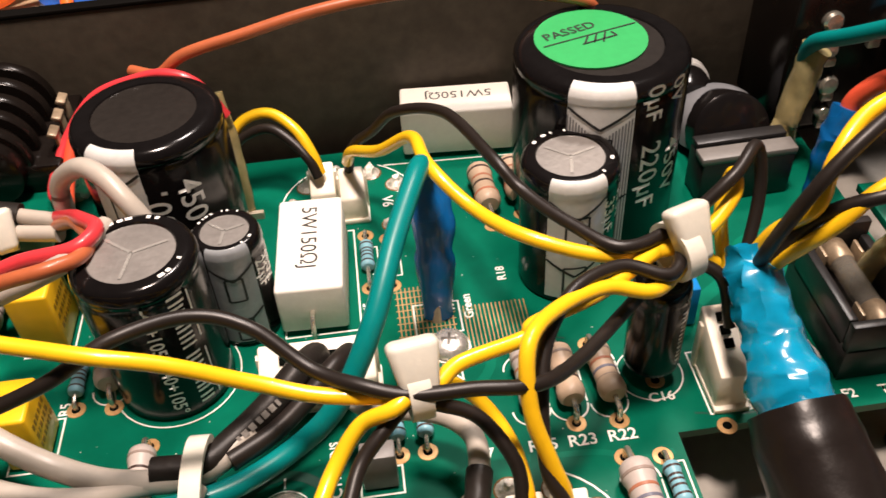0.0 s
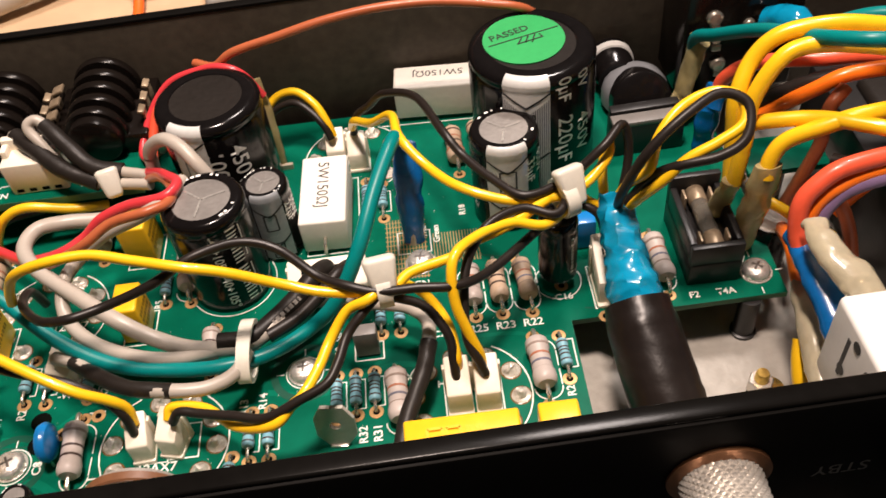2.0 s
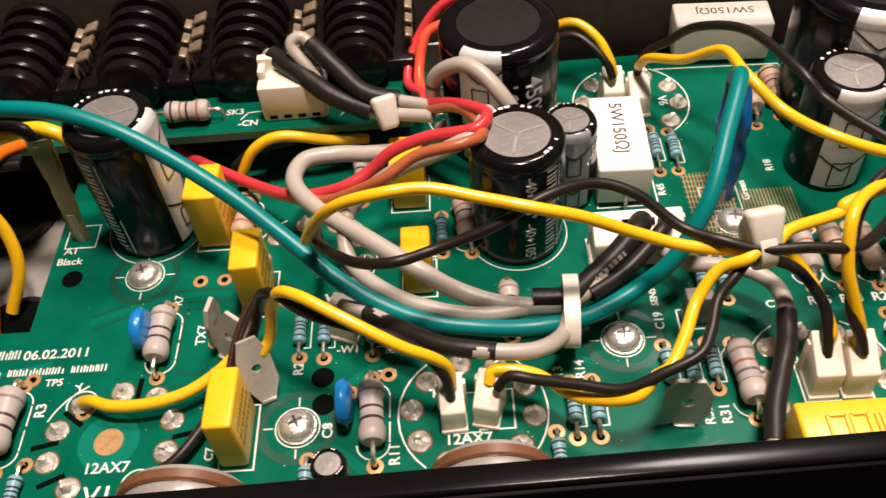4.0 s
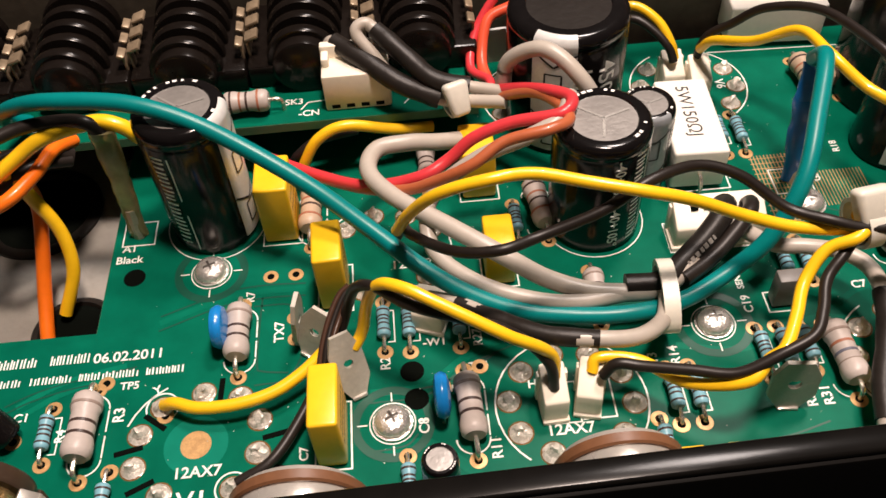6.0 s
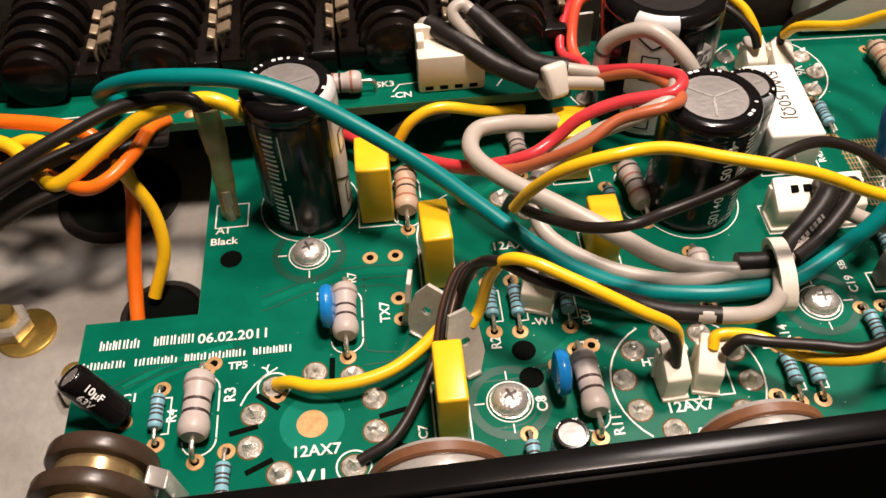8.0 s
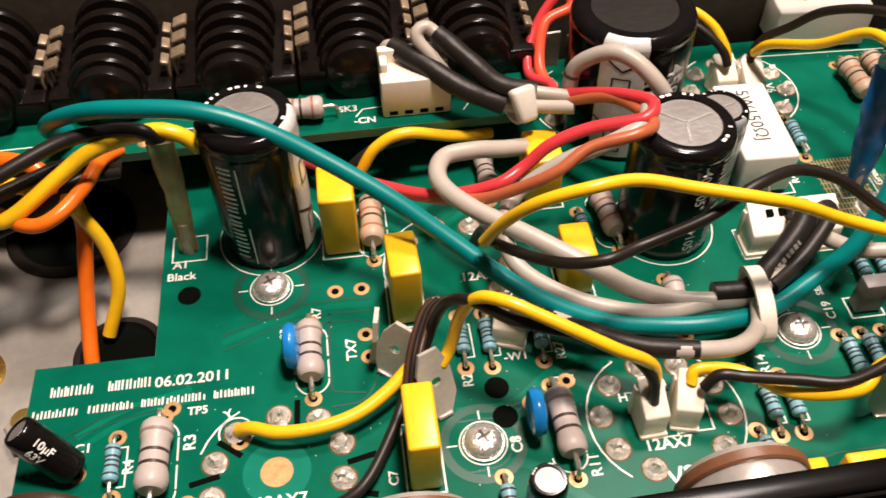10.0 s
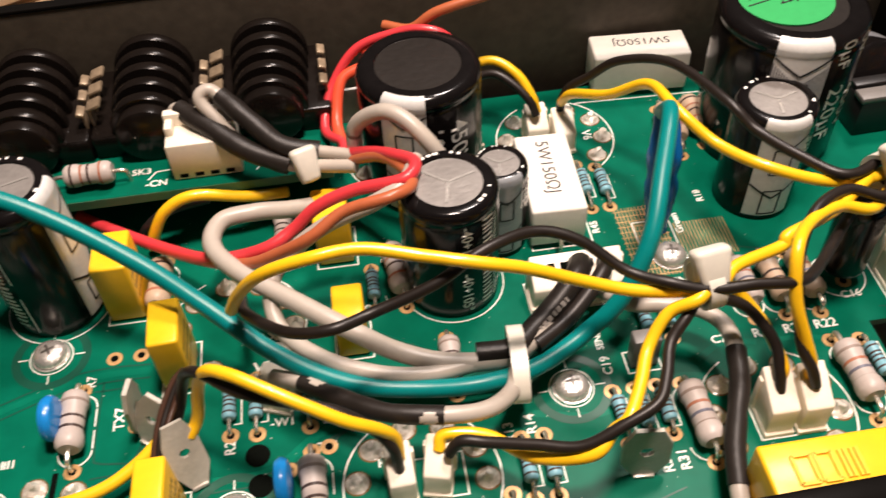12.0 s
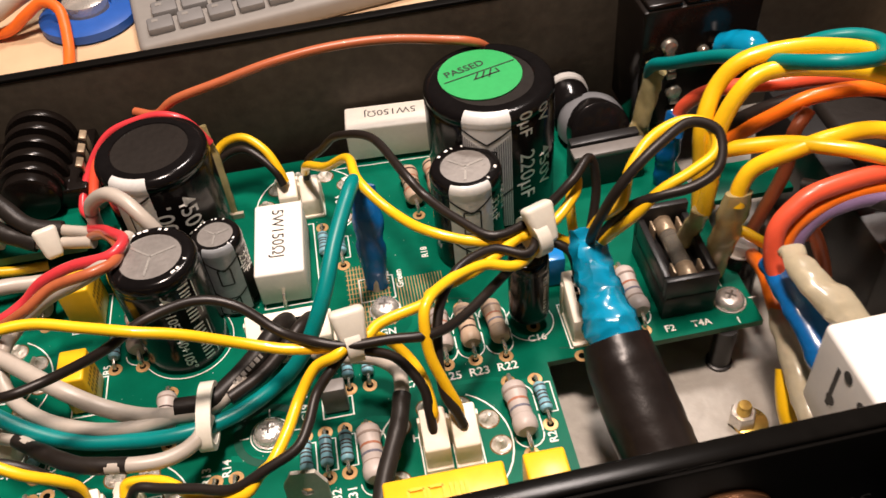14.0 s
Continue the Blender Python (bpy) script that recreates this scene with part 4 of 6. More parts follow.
wire([(-23.5, 78.5, 27.6), (-18, 75.1, 28.3), (-12.5, 74, 32.3), (-2, 74, 34.9), (11, 74.6, 37.6), (24, 75.2, 38.8), (37.2, 75.2, 38.5), (49.3, 74.2, 36.9), (58.8, 73.2, 34.9), (64.8, 78.3, 26.6)], 1.1, "b", "brown wire arching along the rear wall")
wire([(-9, 74, 13), (-5, 75.5, 16.5), (0, 75, 17.5), (4.5, 71.5, 15.5), (7, 68, 12), (8, 66.5, 8.5)], Y, "y", "short yellow wire to a small connector")
wire([(-9, 73, 11.5), (-5, 74, 14), (-0.5, 73, 15.5), (3.5, 70, 14), (6.4, 67, 11.5), (7.6, 65.5, 8.5)], K, "k", "short black wire to a small connector")
wire([(-32.2, -13.2, 8.5), (-32.4, -12.2, 12.5), (-34.6, -12.4, 16.2), (-39.4, -12.4, 20), (-45.1, -10.4, 22.8), (-50.8, -7.6, 24.6), (-55.9, -4.8, 25.6), (-59.8, -2.4, 24), (-62.3, -1.2, 18.3), (-64, -2, 11.2), (-65.8, -3.6, 8.5)], Y, "y", "yellow wire from a spade terminal to a connector")
wire([(-32.4, -14.6, 7), (-33, -13.4, 12), (-36, -11.6, 16), (-41, -10, 19.5), (-47, -8.5, 21), (-55, -6, 22.4), (-60.6, -2, 23), (-64, 0.6, 20), (-66, 2, 14), (-68, 0.6, 8.6), (-71.2, -4, 5), (-75.4, -12.5, 3.2), (-80.5, -20.5, 2.6), (-86.6, -23.4, 1.2)], K, "k", "black wire from a spade terminal to a connector")
wire([(-100.6, -7.0, 1.2), (-98, -8.0, 3.0), (-93.6, -9.8, 3.7), (-87.0, -10.0, 4.0), (-80.5, -8.4, 4.2), (-75.2, -5.3, 5.0), (-71, -2, 6.5)], 1.15, "y", "yellow wire soldered to a board pad")
for dx, mt in ((0, "k"), (1.0, "db"), (-0.9, "db")):
    wire([(-71.5 + dx, -7, 6), (-70.5 + dx, -3, 9 + dx * 0.4), (-69 + dx, 1, 11), (-67 + dx, 4.5, 13), (-65 + dx, 6, 14)], 0.55, mt, "thin dark twisted wire between terminals")
wire([(-77, 47, 2), (-75.5, 47, 6), (-72, 48, 11), (-66, 49, 13), (-56, 50, 10), (-48, 52, 8)], 1.2, "y", "yellow wire under the raised rear board")
wire([(-79, 50, 2), (-77, 49, 6), (-72, 50, 9), (-64, 52, 9)], 1.1, "k", "black wire under the raised rear board")
sleeved([(-69, 64, 21), (-67, 63, 24), (-61, 57.5, 23), (-54, 52, 20.5), (-46, 49, 18), (-40, 47.5, 18), (-33, 45, 19)], 1.4, "w", "cable with a grey black shrunk tube plugged in a connector", [(1, 4, 2.1, "shrink")])
sleeved([(-55.5, 55, 20), (-58.5, 57.5, 23.5), (-61.5, 60, 26.5), (-61.8, 61.3, 28), (-60, 62, 28.6), (-58, 61, 27.6), (-53, 56, 25), (-47, 51, 21.5), (-40, 49.5, 20), (-33, 47, 20)], 1.3, "w", "cable with a grey black shrunk tube plugged in a connector", [(5, 8, 2.0, "shrink")])

# the crimped black cable at the board's cut-out
cb = thing("crimped_cable", "thick black cable with a glossy blue crimp sleeve", "cable")
part("crimp_sleeve", sweep(bmesh.new(), [(68.7, 17, 25.5), (69, 14, 23), (69.2, 9, 20.2), (69.4, 4, 18), (69.6, -1, 15.8), (69.8, -5.5, 13.8)], [2.6, 3.2, 4.2, 4.6, 5.4, 6.0], n=16, wobble=0.2, crumple=0.9), M["crimp"], cb, "crumpled glossy translucent blue sleeve")
part("outer_jacket", sweep(bmesh.new(), [(69.7, -3.5, 14.6), (70.2, -9, 12), (71.6, -19, 7.5), (73.2, -29, 3), (74.6, -38, -1)], [6.6, 7.3, 7.4, 7.4, 7.4], n=28, wobble=0.03, crumple=0.25), M["jacket"], cb)
part("ferrule", sweep(bmesh.new(), [(74.0, -34, 0.8), (74.3, -36.5, -0.4)], 7.6, n=20, steps=2), M["gold"], cb)
wire([(68.9, 16.3, 22.3), (70.9, 14.6, 29.7), (74.3, 12, 35.8), (76, 13.9, 41.9), (81, 17.6, 45.6), (87.6, 19.4, 46.9), (92.1, 17.2, 46.4), (92, 13.2, 43.8), (87.1, 11.5, 41.3), (81.1, 10.7, 38.5), (76.5, 10.1, 33.9), (72.5, 12.1, 27.6), (69.8, 14.6, 21.7)], Y, "y", "yellow wire looped up out of the blue crimp")
wire([(69.1, 14.5, 21.8), (69.2, 11.6, 30.4), (71.8, 10.6, 38.9), (75.7, 11.7, 43.8), (81.4, 14.2, 47), (88.1, 17.5, 47.9), (92.9, 15.4, 46.4), (91.8, 10.6, 42.4), (86.8, 9.1, 39.8), (79.8, 10.1, 37.7), (75, 12.3, 33.4), (70.8, 13.6, 25.5)], 1.0, "k", "black wire looped up out of the blue crimp")


# ---- cable ties ----
def cable_tie(x, y, z, r, label, rz, tilt, head):
    t = thing("cable_tie", label, "cable tie", "cable ties", x=x, y=y, z=z)
    t.matrix_world = pose(x * MM, y * MM, z * MM, tilt, 0, rz)
    bm = bmesh.new()
    k = 26
    rows = []
    for i in range(k + 1):
        a = 2 * math.pi * i / k
        rx, rzz = r[0], r[1]
        rows.append([bm.verts.new((d * MM, q * rx * math.cos(a) * MM, q * rzz * math.sin(a) * MM)) for d, q in ((-1.4, 1.0), (1.4, 1.0), (1.4, 1.2), (-1.4, 1.2))])
    for a, b in zip(rows, rows[1:]):
        for j in range(4):
            bm.faces.new((a[j], a[(j + 1) % 4], b[(j + 1) % 4], b[j]))
    bmesh.ops.recalc_face_normals(bm, faces=bm.faces)
    part("strap", bm, M["tie"], t)
    if head:
        hx, hy, hz, s = head
        bm = box(bmesh.new(), 0, 0, 0, 4.9 * s, 3.0 * s, 7.4 * s, 1.0, seg=3)
        for v in bm.verts:
            v.co.x *= 1.0 + v.co.z * 60
        bmesh.ops.transform(bm, matrix=pose(hx * MM, hy * MM, hz * MM, -32, 0, 0), verts=bm.verts)
        part("head", bm, M["tie"], t)
    return t


cable_tie(20.3, 0.2, 25.2, (3.9, 3.4), "ivory nylon cable tie round a bundle of wires", 8, 0, (0.2, -0.6, 3.2, 1.12))
cable_tie(58.8, 17.0, 26.2, (3.9, 3.5), "ivory nylon cable tie round a bundle of wires", 20, 0, (1.2, -0.6, 3.0, 1.12))
cable_tie(-10, 0.5, 9.5, (6.0, 3.4), "ivory nylon cable tie strapping thick cables", -4, 10, None)
cable_tie(-43.5, 49, 18.0, (3.6, 3.2), "ivory nylon cable tie round sleeved cables", 20, 0, (0, -2.6, 1.6, 0.95))


# ---- terminal sleeves standing on the board ----
def terminal_sleeve(pts, r, mat, label, flat=0.55):
    t = thing("terminal_sleeve", label, "sleeve", "insulated terminals", x=0, y=0, z=0)
    part("sleeve", sweep(bmesh.new(), pts, r, n=18, flat=flat, wobble=0.2, crumple=0.35), M[mat], t)
    a, b = Vector(pts[0]), Vector(pts[1])
    part("terminal", sweep(bmesh.new(), [a - (b - a).normalized() * 1.2 - Vector((0, 0, 0.6)), a, b], min(r if not isinstance(r, list) else r[0], 2.0) * 0.7, n=8, steps=2), M["tarnish"], t)


CL = "yellowed clear vinyl sleeve over a spade terminal"
terminal_sleeve([(-111, 35.5, 0.4), (-110.6, 35.8, 8), (-110.2, 36.5, 18), (-110.5, 38, 27)], [1.9, 2.1, 2.3, 2.3], "clear", CL)
terminal_sleeve([(26, 34, 0.4), (26.2, 35, 8), (26.6, 37.5, 17), (27, 41, 25.5)], [2.3, 3.0, 3.3, 2.8], "bluesleeve", "dark blue vinyl sleeve over an upright terminal")
terminal_sleeve([(96.2, 63.2, 0.4), (97.2, 64, 9), (99, 65, 17), (100.6, 65.5, 25)], [2.6, 2.9, 3.0, 3.1], "clear", CL)
terminal_sleeve([(95, 25, 0.4), (95, 24.5, 8), (95.3, 22.5, 16), (95.8, 21, 21)], [2.2, 2.6, 2.9, 2.6], "clear", CL)
terminal_sleeve([(100, 19.5, 0.4), (100, 19, 8), (100.3, 17.8, 17), (101.2, 17.8, 27)], [2.4, 3.2, 3.4, 3.0], "clear", CL)
terminal_sleeve([(100, 52, 0.4), (100, 52, 8), (100.5, 52, 15), (102, 53, 20)], [2.4, 2.8, 3.0, 2.6], "bluesleeve", "dark blue vinyl sleeve over an upright terminal", 0.7)

# ---- transformer leads at the right end ----
RW = "thick {} transformer lead curving out of the bundle"
wire([(-110.3, 38, 26), (-113, 38.5, 29), (-119, 40, 28.5), (-127, 39, 28), (-137, 33, 27), (-146, 28, 25), (-158, 22, 22), (-170, 18, 16)], 1.35, "k", "thick black wire entering a clear sleeve")
wire([(-104, 38.5, 24), (-107, 39, 27), (-112, 39.5, 28), (-122, 38.5, 26), (-129, 36, 22.5), (-137, 32, 18.5), (-141, 31.5, 17.5), (-145, 36, 17.5), (-151, 42, 19), (-162, 46, 19)], 1.5, "y", "yellow wire bending out of the dark bundle")
wire([(-170, 52, 19), (-153, 48, 20), (-141, 44.5, 20.5), (-135, 42, 20), (-130, 39, 15), (-129.5, 38, 8), (-131, 34, 0), (-132, 28, -7), (-132, 20, -13)], 1.5, "o", "orange wire dropping through the chassis opening")
wire([(-122, 50, 15), (-124, 44, 18), (-126, 37, 18.5), (-130, 31, 18), (-135, 30, 17), (-143, 35, 16.5), (-155, 40, 15)], 1.4, "o", "orange wire looping beside the raised board")
wire([(-151, 44, 17), (-146, 43, 18.5), (-137, 38, 19), (-131, 37.5, 17), (-129, 37, 12), (-126, 35, 4), (-125.5, 31, -4), (-129, 26, -12)], 1.4, "y", "yellow wire dropping through the chassis opening")
for k, (dy, dz) in enumerate(((0, 0), (3.5, -3), (-3.5, -5))):
    wire([(-122, 46 + dy * 0.3, 14), (-128, 42 + dy * 0.6, 20 + dz * 0.5), (-136, 37 + dy, 21 + dz), (-146, 32 + dy, 20 + dz), (-158, 27 + dy, 16 + dz), (-170, 22 + dy, 12)], 1.2, "k", "black wire in the bundle at the chassis end")
wire([(95.8, 21, 20), (97, 22.5, 30), (98, 25, 38), (102, 27, 45), (107, 28, 48), (116, 26.5, 48.5), (129, 24, 46), (145, 20, 38), (158, 14, 26)], 1.75, "y", RW.format("yellow"))
wire([(95.5, 22, 19), (95.5, 25, 30), (95.5, 27, 38), (99, 31, 44), (104, 32, 48.5), (112, 31, 50.5), (120, 29.5, 50.5), (130, 28, 48), (146, 24, 40), (160, 18, 28)], 1.75, "y", RW.format("yellow"))
wire([(100.8, 17.3, 24), (101.5, 18.5, 28), (104, 19, 32), (110, 17.5, 36), (118, 17, 38.5), (128, 17, 38), (144, 14, 32), (158, 9, 22)], 1.75, "y", RW.format("yellow"))
wire([(98, 27, 30), (101, 24, 33.5), (109, 20.5, 36), (115, 15.5, 38), (124, 10, 38), (140, 4, 32), (156, 0, 20)], 1.6, "y", RW.format("yellow"))
wire([(99.6, 67, 20.7), (99.3, 64.7, 26.4), (101, 57.6, 31.6), (105.9, 43.7, 41.6), (110, 28.7, 49.6), (115.1, 21.3, 53.3), (121.2, 19.9, 53.4), (127.2, 22.7, 51.6), (130, 27.9, 50.6), (127.7, 32.3, 49.8), (122.9, 35.2, 48.3), (117, 38.6, 44.8), (112.1, 43.7, 41.6)], 1.5, "teal", "green earth wire curling back over the bundle")
wire([(102, 53, 18), (103, 53, 22), (106, 50.5, 27), (111, 47, 30.5), (120, 43, 32.5), (132, 41, 33), (150, 38, 30), (165, 34, 22)], 1.7, "salmon", RW.format("red"))
wire([(106, 46, 18), (112, 42, 25), (118, 39, 30), (126, 37, 32.5), (138, 36, 32), (156, 32, 24)], 1.8, "k", RW.format("black"))
wire([(107, 43, 17), (111.5, 40, 23), (116.5, 36, 30), (123.5, 35, 34), (137, 34, 34), (152, 30, 29), (166, 24, 20)], 1.7, "o", RW.format("orange"))
wire([(104, -3, 17), (102.5, 2, 22), (103, 5, 28), (106.5, 6.5, 32), (112, 7.5, 34.5), (125, 8.5, 35), (140, 8, 32), (158, 4, 22)], 1.9, "salmon", RW.format("coral red"))
wire([(105, -1, 17), (104.5, 3, 22), (106, 5, 27), (110, 6, 30.5), (117, 7, 32.5), (128, 7, 32), (146, 5, 26)], 1.5, "o", RW.format("orange"))
wire([(106, -2, 16), (106.5, 3, 22), (108.5, 5, 27), (114, 6, 30.5), (125, 6, 31), (142, 3, 25)], 1.7, "violet", RW.format("violet"))
wire([(112, 14, 30), (116, 10, 31), (126, 4, 30), (140, 0, 24)], 1.5, "k", RW.format("black"))
wire([(112, 30, -4), (114, 28, 10), (116, 27, 22), (117, 29, 30), (121, 32, 33)], 1.5, "b", RW.format("brown"))
wire([(117, -2, -6), (118, 4, 4), (118, 9, 12), (116, 13, 18), (113, 16, 20)], 1.5, "b", RW.format("brown"))
wire([(104, 28, 8), (108, 24, 8), (113, 20, 6), (120, 18, 2)], 1.3, "y", "yellow lead low beside the transformer")
wire([(118, 18, 10), (126, 20, 16), (138, 22, 20), (152, 20, 16)], 1.6, "o", "orange lead low beside the transformer")

# spade connectors on the rocker switch
terminal_sleeve([(109, -17, 24), (107, -13, 26), (104.5, -9, 27.5), (103.5, -3, 28), (104, 0, 27.5)], [3.5, 3.7, 3.3, 2.5, 2.6], "cloudy", "cloudy clear spade connector cover on the switch", 0.7)
terminal_sleeve([(106, -22, 14), (105, -15, 17), (104, -6, 19.5), (103.5, 1, 20), (103, 5, 20)], [3.8, 3.8, 3.4, 2.8, 2.6], "bluesleeve", "blue vinyl spade connector cover on the switch", 0.7)
terminal_sleeve([(101, -28, 6), (102, -20, 8), (103, -12, 9.5), (104, -4, 10), (104.5, 0, 10)], [2.6, 3.1, 2.9, 2.2, 1.9], "cloudy", "cloudy clear spade connector cover on the switch", 0.8)
wire([(101.5, -12, 7), (100.3, -16, 4), (100.5, -20, 0), (104, -26, -8), (110, -32, -12)], 1.9, "y", "yellow lead bending down beside the switch")
wire([(104.2, -3, 10), (105, 3, 10), (106, 8, 10.5), (107.5, 14, 8), (110, 22, 2)], 1.7, "o", RW.format("orange"))

# ---- rocker switch ----
sw = thing("rocker_switch", "white plastic switch body behind the front wall", "switch", x=121, y=-33, z=0, rz=SKEW)
part("body", box(bmesh.new(), 0, 4, 17, 40, 21, 26, 1.2, seg=3), M["whitep"], sw)
part("bracket", box(bmesh.new(), 4, -7.5, 29, 30, 3.0, 4, 0.6), M["black"], sw)
for k, (u, v) in enumerate(((-4, 25), (-4, 17), (1, 27), (3, 18))):
    bm = bmesh.new()
    lathe(bm, [(1.2, 0), (1.2, 0.08), (0.8, 0.1)], pose(-20.05 * MM, (4 + u) * MM, v * MM, 0, -90, 0), n=16)
    part("approval_mark", bm, M["ink"], sw, smooth=False)
part("print", box(bmesh.new(), -20.05, 7.5, 21, 0.1, 1.0, 10, 0), M["ink"], sw, smooth=False)
part("terminal", box(bmesh.new(), -21.5, 2, 8, 4, 1.0, 6, 0.3), M["nickel"], sw)

# ---- raised rear board with its jack sockets ----
rear = thing("jack_board", "narrow raised green circuit board carrying black jack sockets", "circuit board", z=0)
part("laminate", slab([(-182, 51), (-38, 51.5), (-38, 87), (-182, 85)], 10.8, 12.9), M["fr4"], rear, smooth=False)
part("solder_mask", slab([(-181.9, 51.1), (-38.1, 51.6), (-38.1, 86.9), (-181.9, 84.9)], 12.9, 13.0), M["pcb"], rear, smooth=False)
bm = bmesh.new()
for x0, x1, y in ((-120, -100, 56.5), (-150, -126, 55.5), (-74, -68, 57.5), (-52, -40, 56.5)):
    stroke(bm, [(x0, y), (x1, y + 0.4)], 0.3, 13.06)
    stroke(bm, [(x0, y), (x0 - 1.5, y - 2.2)], 0.3, 13.06)
tagged(part("silkscreen_lines", bm, M["silk"], rear, smooth=False), kind="stuff")
writing("silkscreen", "SK3", 2.5, rear, M["silk"], pose(-79 * MM, 57.2 * MM, 13.08 * MM), 0.05)
writing("silkscreen", "-CN", 2.5, rear, M["silk"], pose(-76 * MM, 53.2 * MM, 13.08 * MM), 0.05)
for x in (-174, -60, -42):
    part("post", lathe(bmesh.new(), [(2.6, 0), (2.6, 10.8)], pose(x * MM, 80 * MM, 0), n=16), M["nickel"], rear)
for x in (-118, -110, -104):
    part("pad", lathe(bmesh.new(), [(1.3, 13.0), (1.2, 13.2), (0.5, 13.5), (0.02, 13.55)], pose(x * MM, 53.6 * MM, 0), n=14, cap=False), M["pad"], rear)


def jack(x, y, z=13.0):
    """A black jack socket: a stepped row of round ribs along y, contact lugs on both sides, a closed round nose."""
    t = thing("jack_socket", "black plastic jack socket with ribbed body and metal lugs", "jack socket", "jack sockets", x=x, y=y, z=z)
    part("base", box(bmesh.new(), 0, 13.5, 3.0, 24.6, 23, 5.6, 0.6), M["jack"], t)
    nose = bmesh.new()
    lathe(nose, [(5.8, -0.6), (6.4, -0.2), (6.6, 0.6), (6.6, 3)], pose(0, 0, 6.2 * MM, -90, 0, 0), n=32)
    part("nose", nose, M["jack"], t)
    for i in range(5):
        r = 7.7 + 0.2 * i
        yy = 2.2 + 4.6 * i
        bm = bmesh.new()
        lathe(bm, [(r - 1.3, yy), (r - 0.25, yy + 0.1), (r, yy + 0.5), (r, yy + 2.1), (r - 0.25, yy + 2.5), (r - 1.6, yy + 2.6), (r - 1.7, yy + 4.6)], pose(0, 0, (6.4 + 0.15 * i) * MM, -90, 0, 0), n=36)
        part("rib", bm, M["jack"], t)
    for s in (-1, 1):
        for i in range(3):
            bm = bmesh.new()
            wide = 3.0 if s < 0 else 1.7
            box(bm, s * (12.2 - wide / 2), 7.2 + 4.7 * i, (10.4 if s < 0 else 9.2) + 0.4 * i, wide, 3.3, 0.9, 0.25, ry=s * 20)
            box(bm, s * 11.8, 7.2 + 4.7 * i, (7.6 if s < 0 else 6.6) + 0.4 * i, 0.6, 2.6, 5.0, 0.2)
            part("contact_lug", bm, M["lug"], t)
    return t


first_jack = jack(-49, 62.5)
for i in range(1, 5):
    copy_thing(first_jack, pose((-49 - 25.0 * i) * MM, (62 - 0.4 * i) * MM, 13 * MM))

cn = thing("connector", "cream wire connector with dark slots on the raised board", "connector", "ivory wire connectors", x=-63, y=58, z=13, rz=0)
part("housing", box(bmesh.new(), 0, 0, 4.5, 14, 8, 9, 0.5), M["nylon"], cn)
part("back_shroud", box(bmesh.new(), 0, 3.2, 6.0, 14, 2.0, 12, 0.4), M["nylon"], cn)
for i in range(4):
    part("slot", box(bmesh.new(), -4.8 + i * 3.1, -4.02, 1.2, 1.7, 0.2, 0.9), M["hole"], cn, smooth=False)
for s in (-1, 1):
    part("latch", box(bmesh.new(), s * 6.0, 1.2, 9.8, 1.6, 4.0, 2.4, 0.4), M["nylon"], cn)
lab = part("paper_label", box(bmesh.new(), -32.0, 73.2, 11.6, 5.8, 0.8, 9.0, 0.1, rz=3), M["whitep"])
tagged(lab, "small white paper label stuck beside the jack sockets", "label")
clip = thing("terminal_sleeve", "dusty clear vinyl sleeve behind the wide capacitor", "sleeve", "insulated terminals")
part("sleeve", sweep(bmesh.new(), [(-7.0, 67, 0.4), (-7.1, 67.5, 9), (-7.8, 69.5, 18), (-8.8, 72, 25)], [1.5, 1.7, 1.8, 1.6], n=18, flat=0.6, wobble=0.2), M["clear"], clip)
part("terminal", box(bmesh.new(), -5.5, 66, 0.5, 3, 1, 2), M["tarnish"], clip)


# ---- potentiometers and the front panel's outside ----
def potentiometer(x, y, z, r=11.5, n_lugs=3, wafer="bakelite", can="nickel"):
    t = thing("potentiometer", "round metal potentiometer with a brown phenolic wafer", "potentiometer", "potentiometers", x=x, y=y, z=z)
    ax = pose(0, 0, 0, 90, 0, 0)
    part("wafer", lathe(bmesh.new(), [(r * 0.92, -1.4), (r, -1.2), (r, 0.2), (r * 0.97, 0.5)], ax, n=44), M[wafer], t)
    part("can", lathe(bmesh.new(), [(r * 0.93, 0.5), (r * 0.95, 1.2), (r * 0.95, 5.0), (r * 0.88, 6.3), (r * 0.80, 6.6)], ax, n=44), M[can], t)
    part("back_cover", lathe(bmesh.new(), [(r * 0.9, -1.5), (r * 0.88, -2.4), (r * 0.6, -2.6)], ax, n=44), M["nickel"], t)
    part("shaft", lathe(bmesh.new(), [(3.2, 6.6), (3.2, max(8.0, -y + FRONT + 3))], ax, n=20), M["nickel"], t)
    for i in range(n_lugs):
        part("lug", box(bmesh.new(), (i - 1) * 4.5, 0.2, -r * 0.98, 2.0, 0.6, max(1.0, (z - r) * 1.0 + 2), 0.1), M["tarnish"], t)


potentiometer(-26.2, -34.0, 14.2, 9.8)
potentiometer(-74.0, -34.0, 12.0, 10.6)


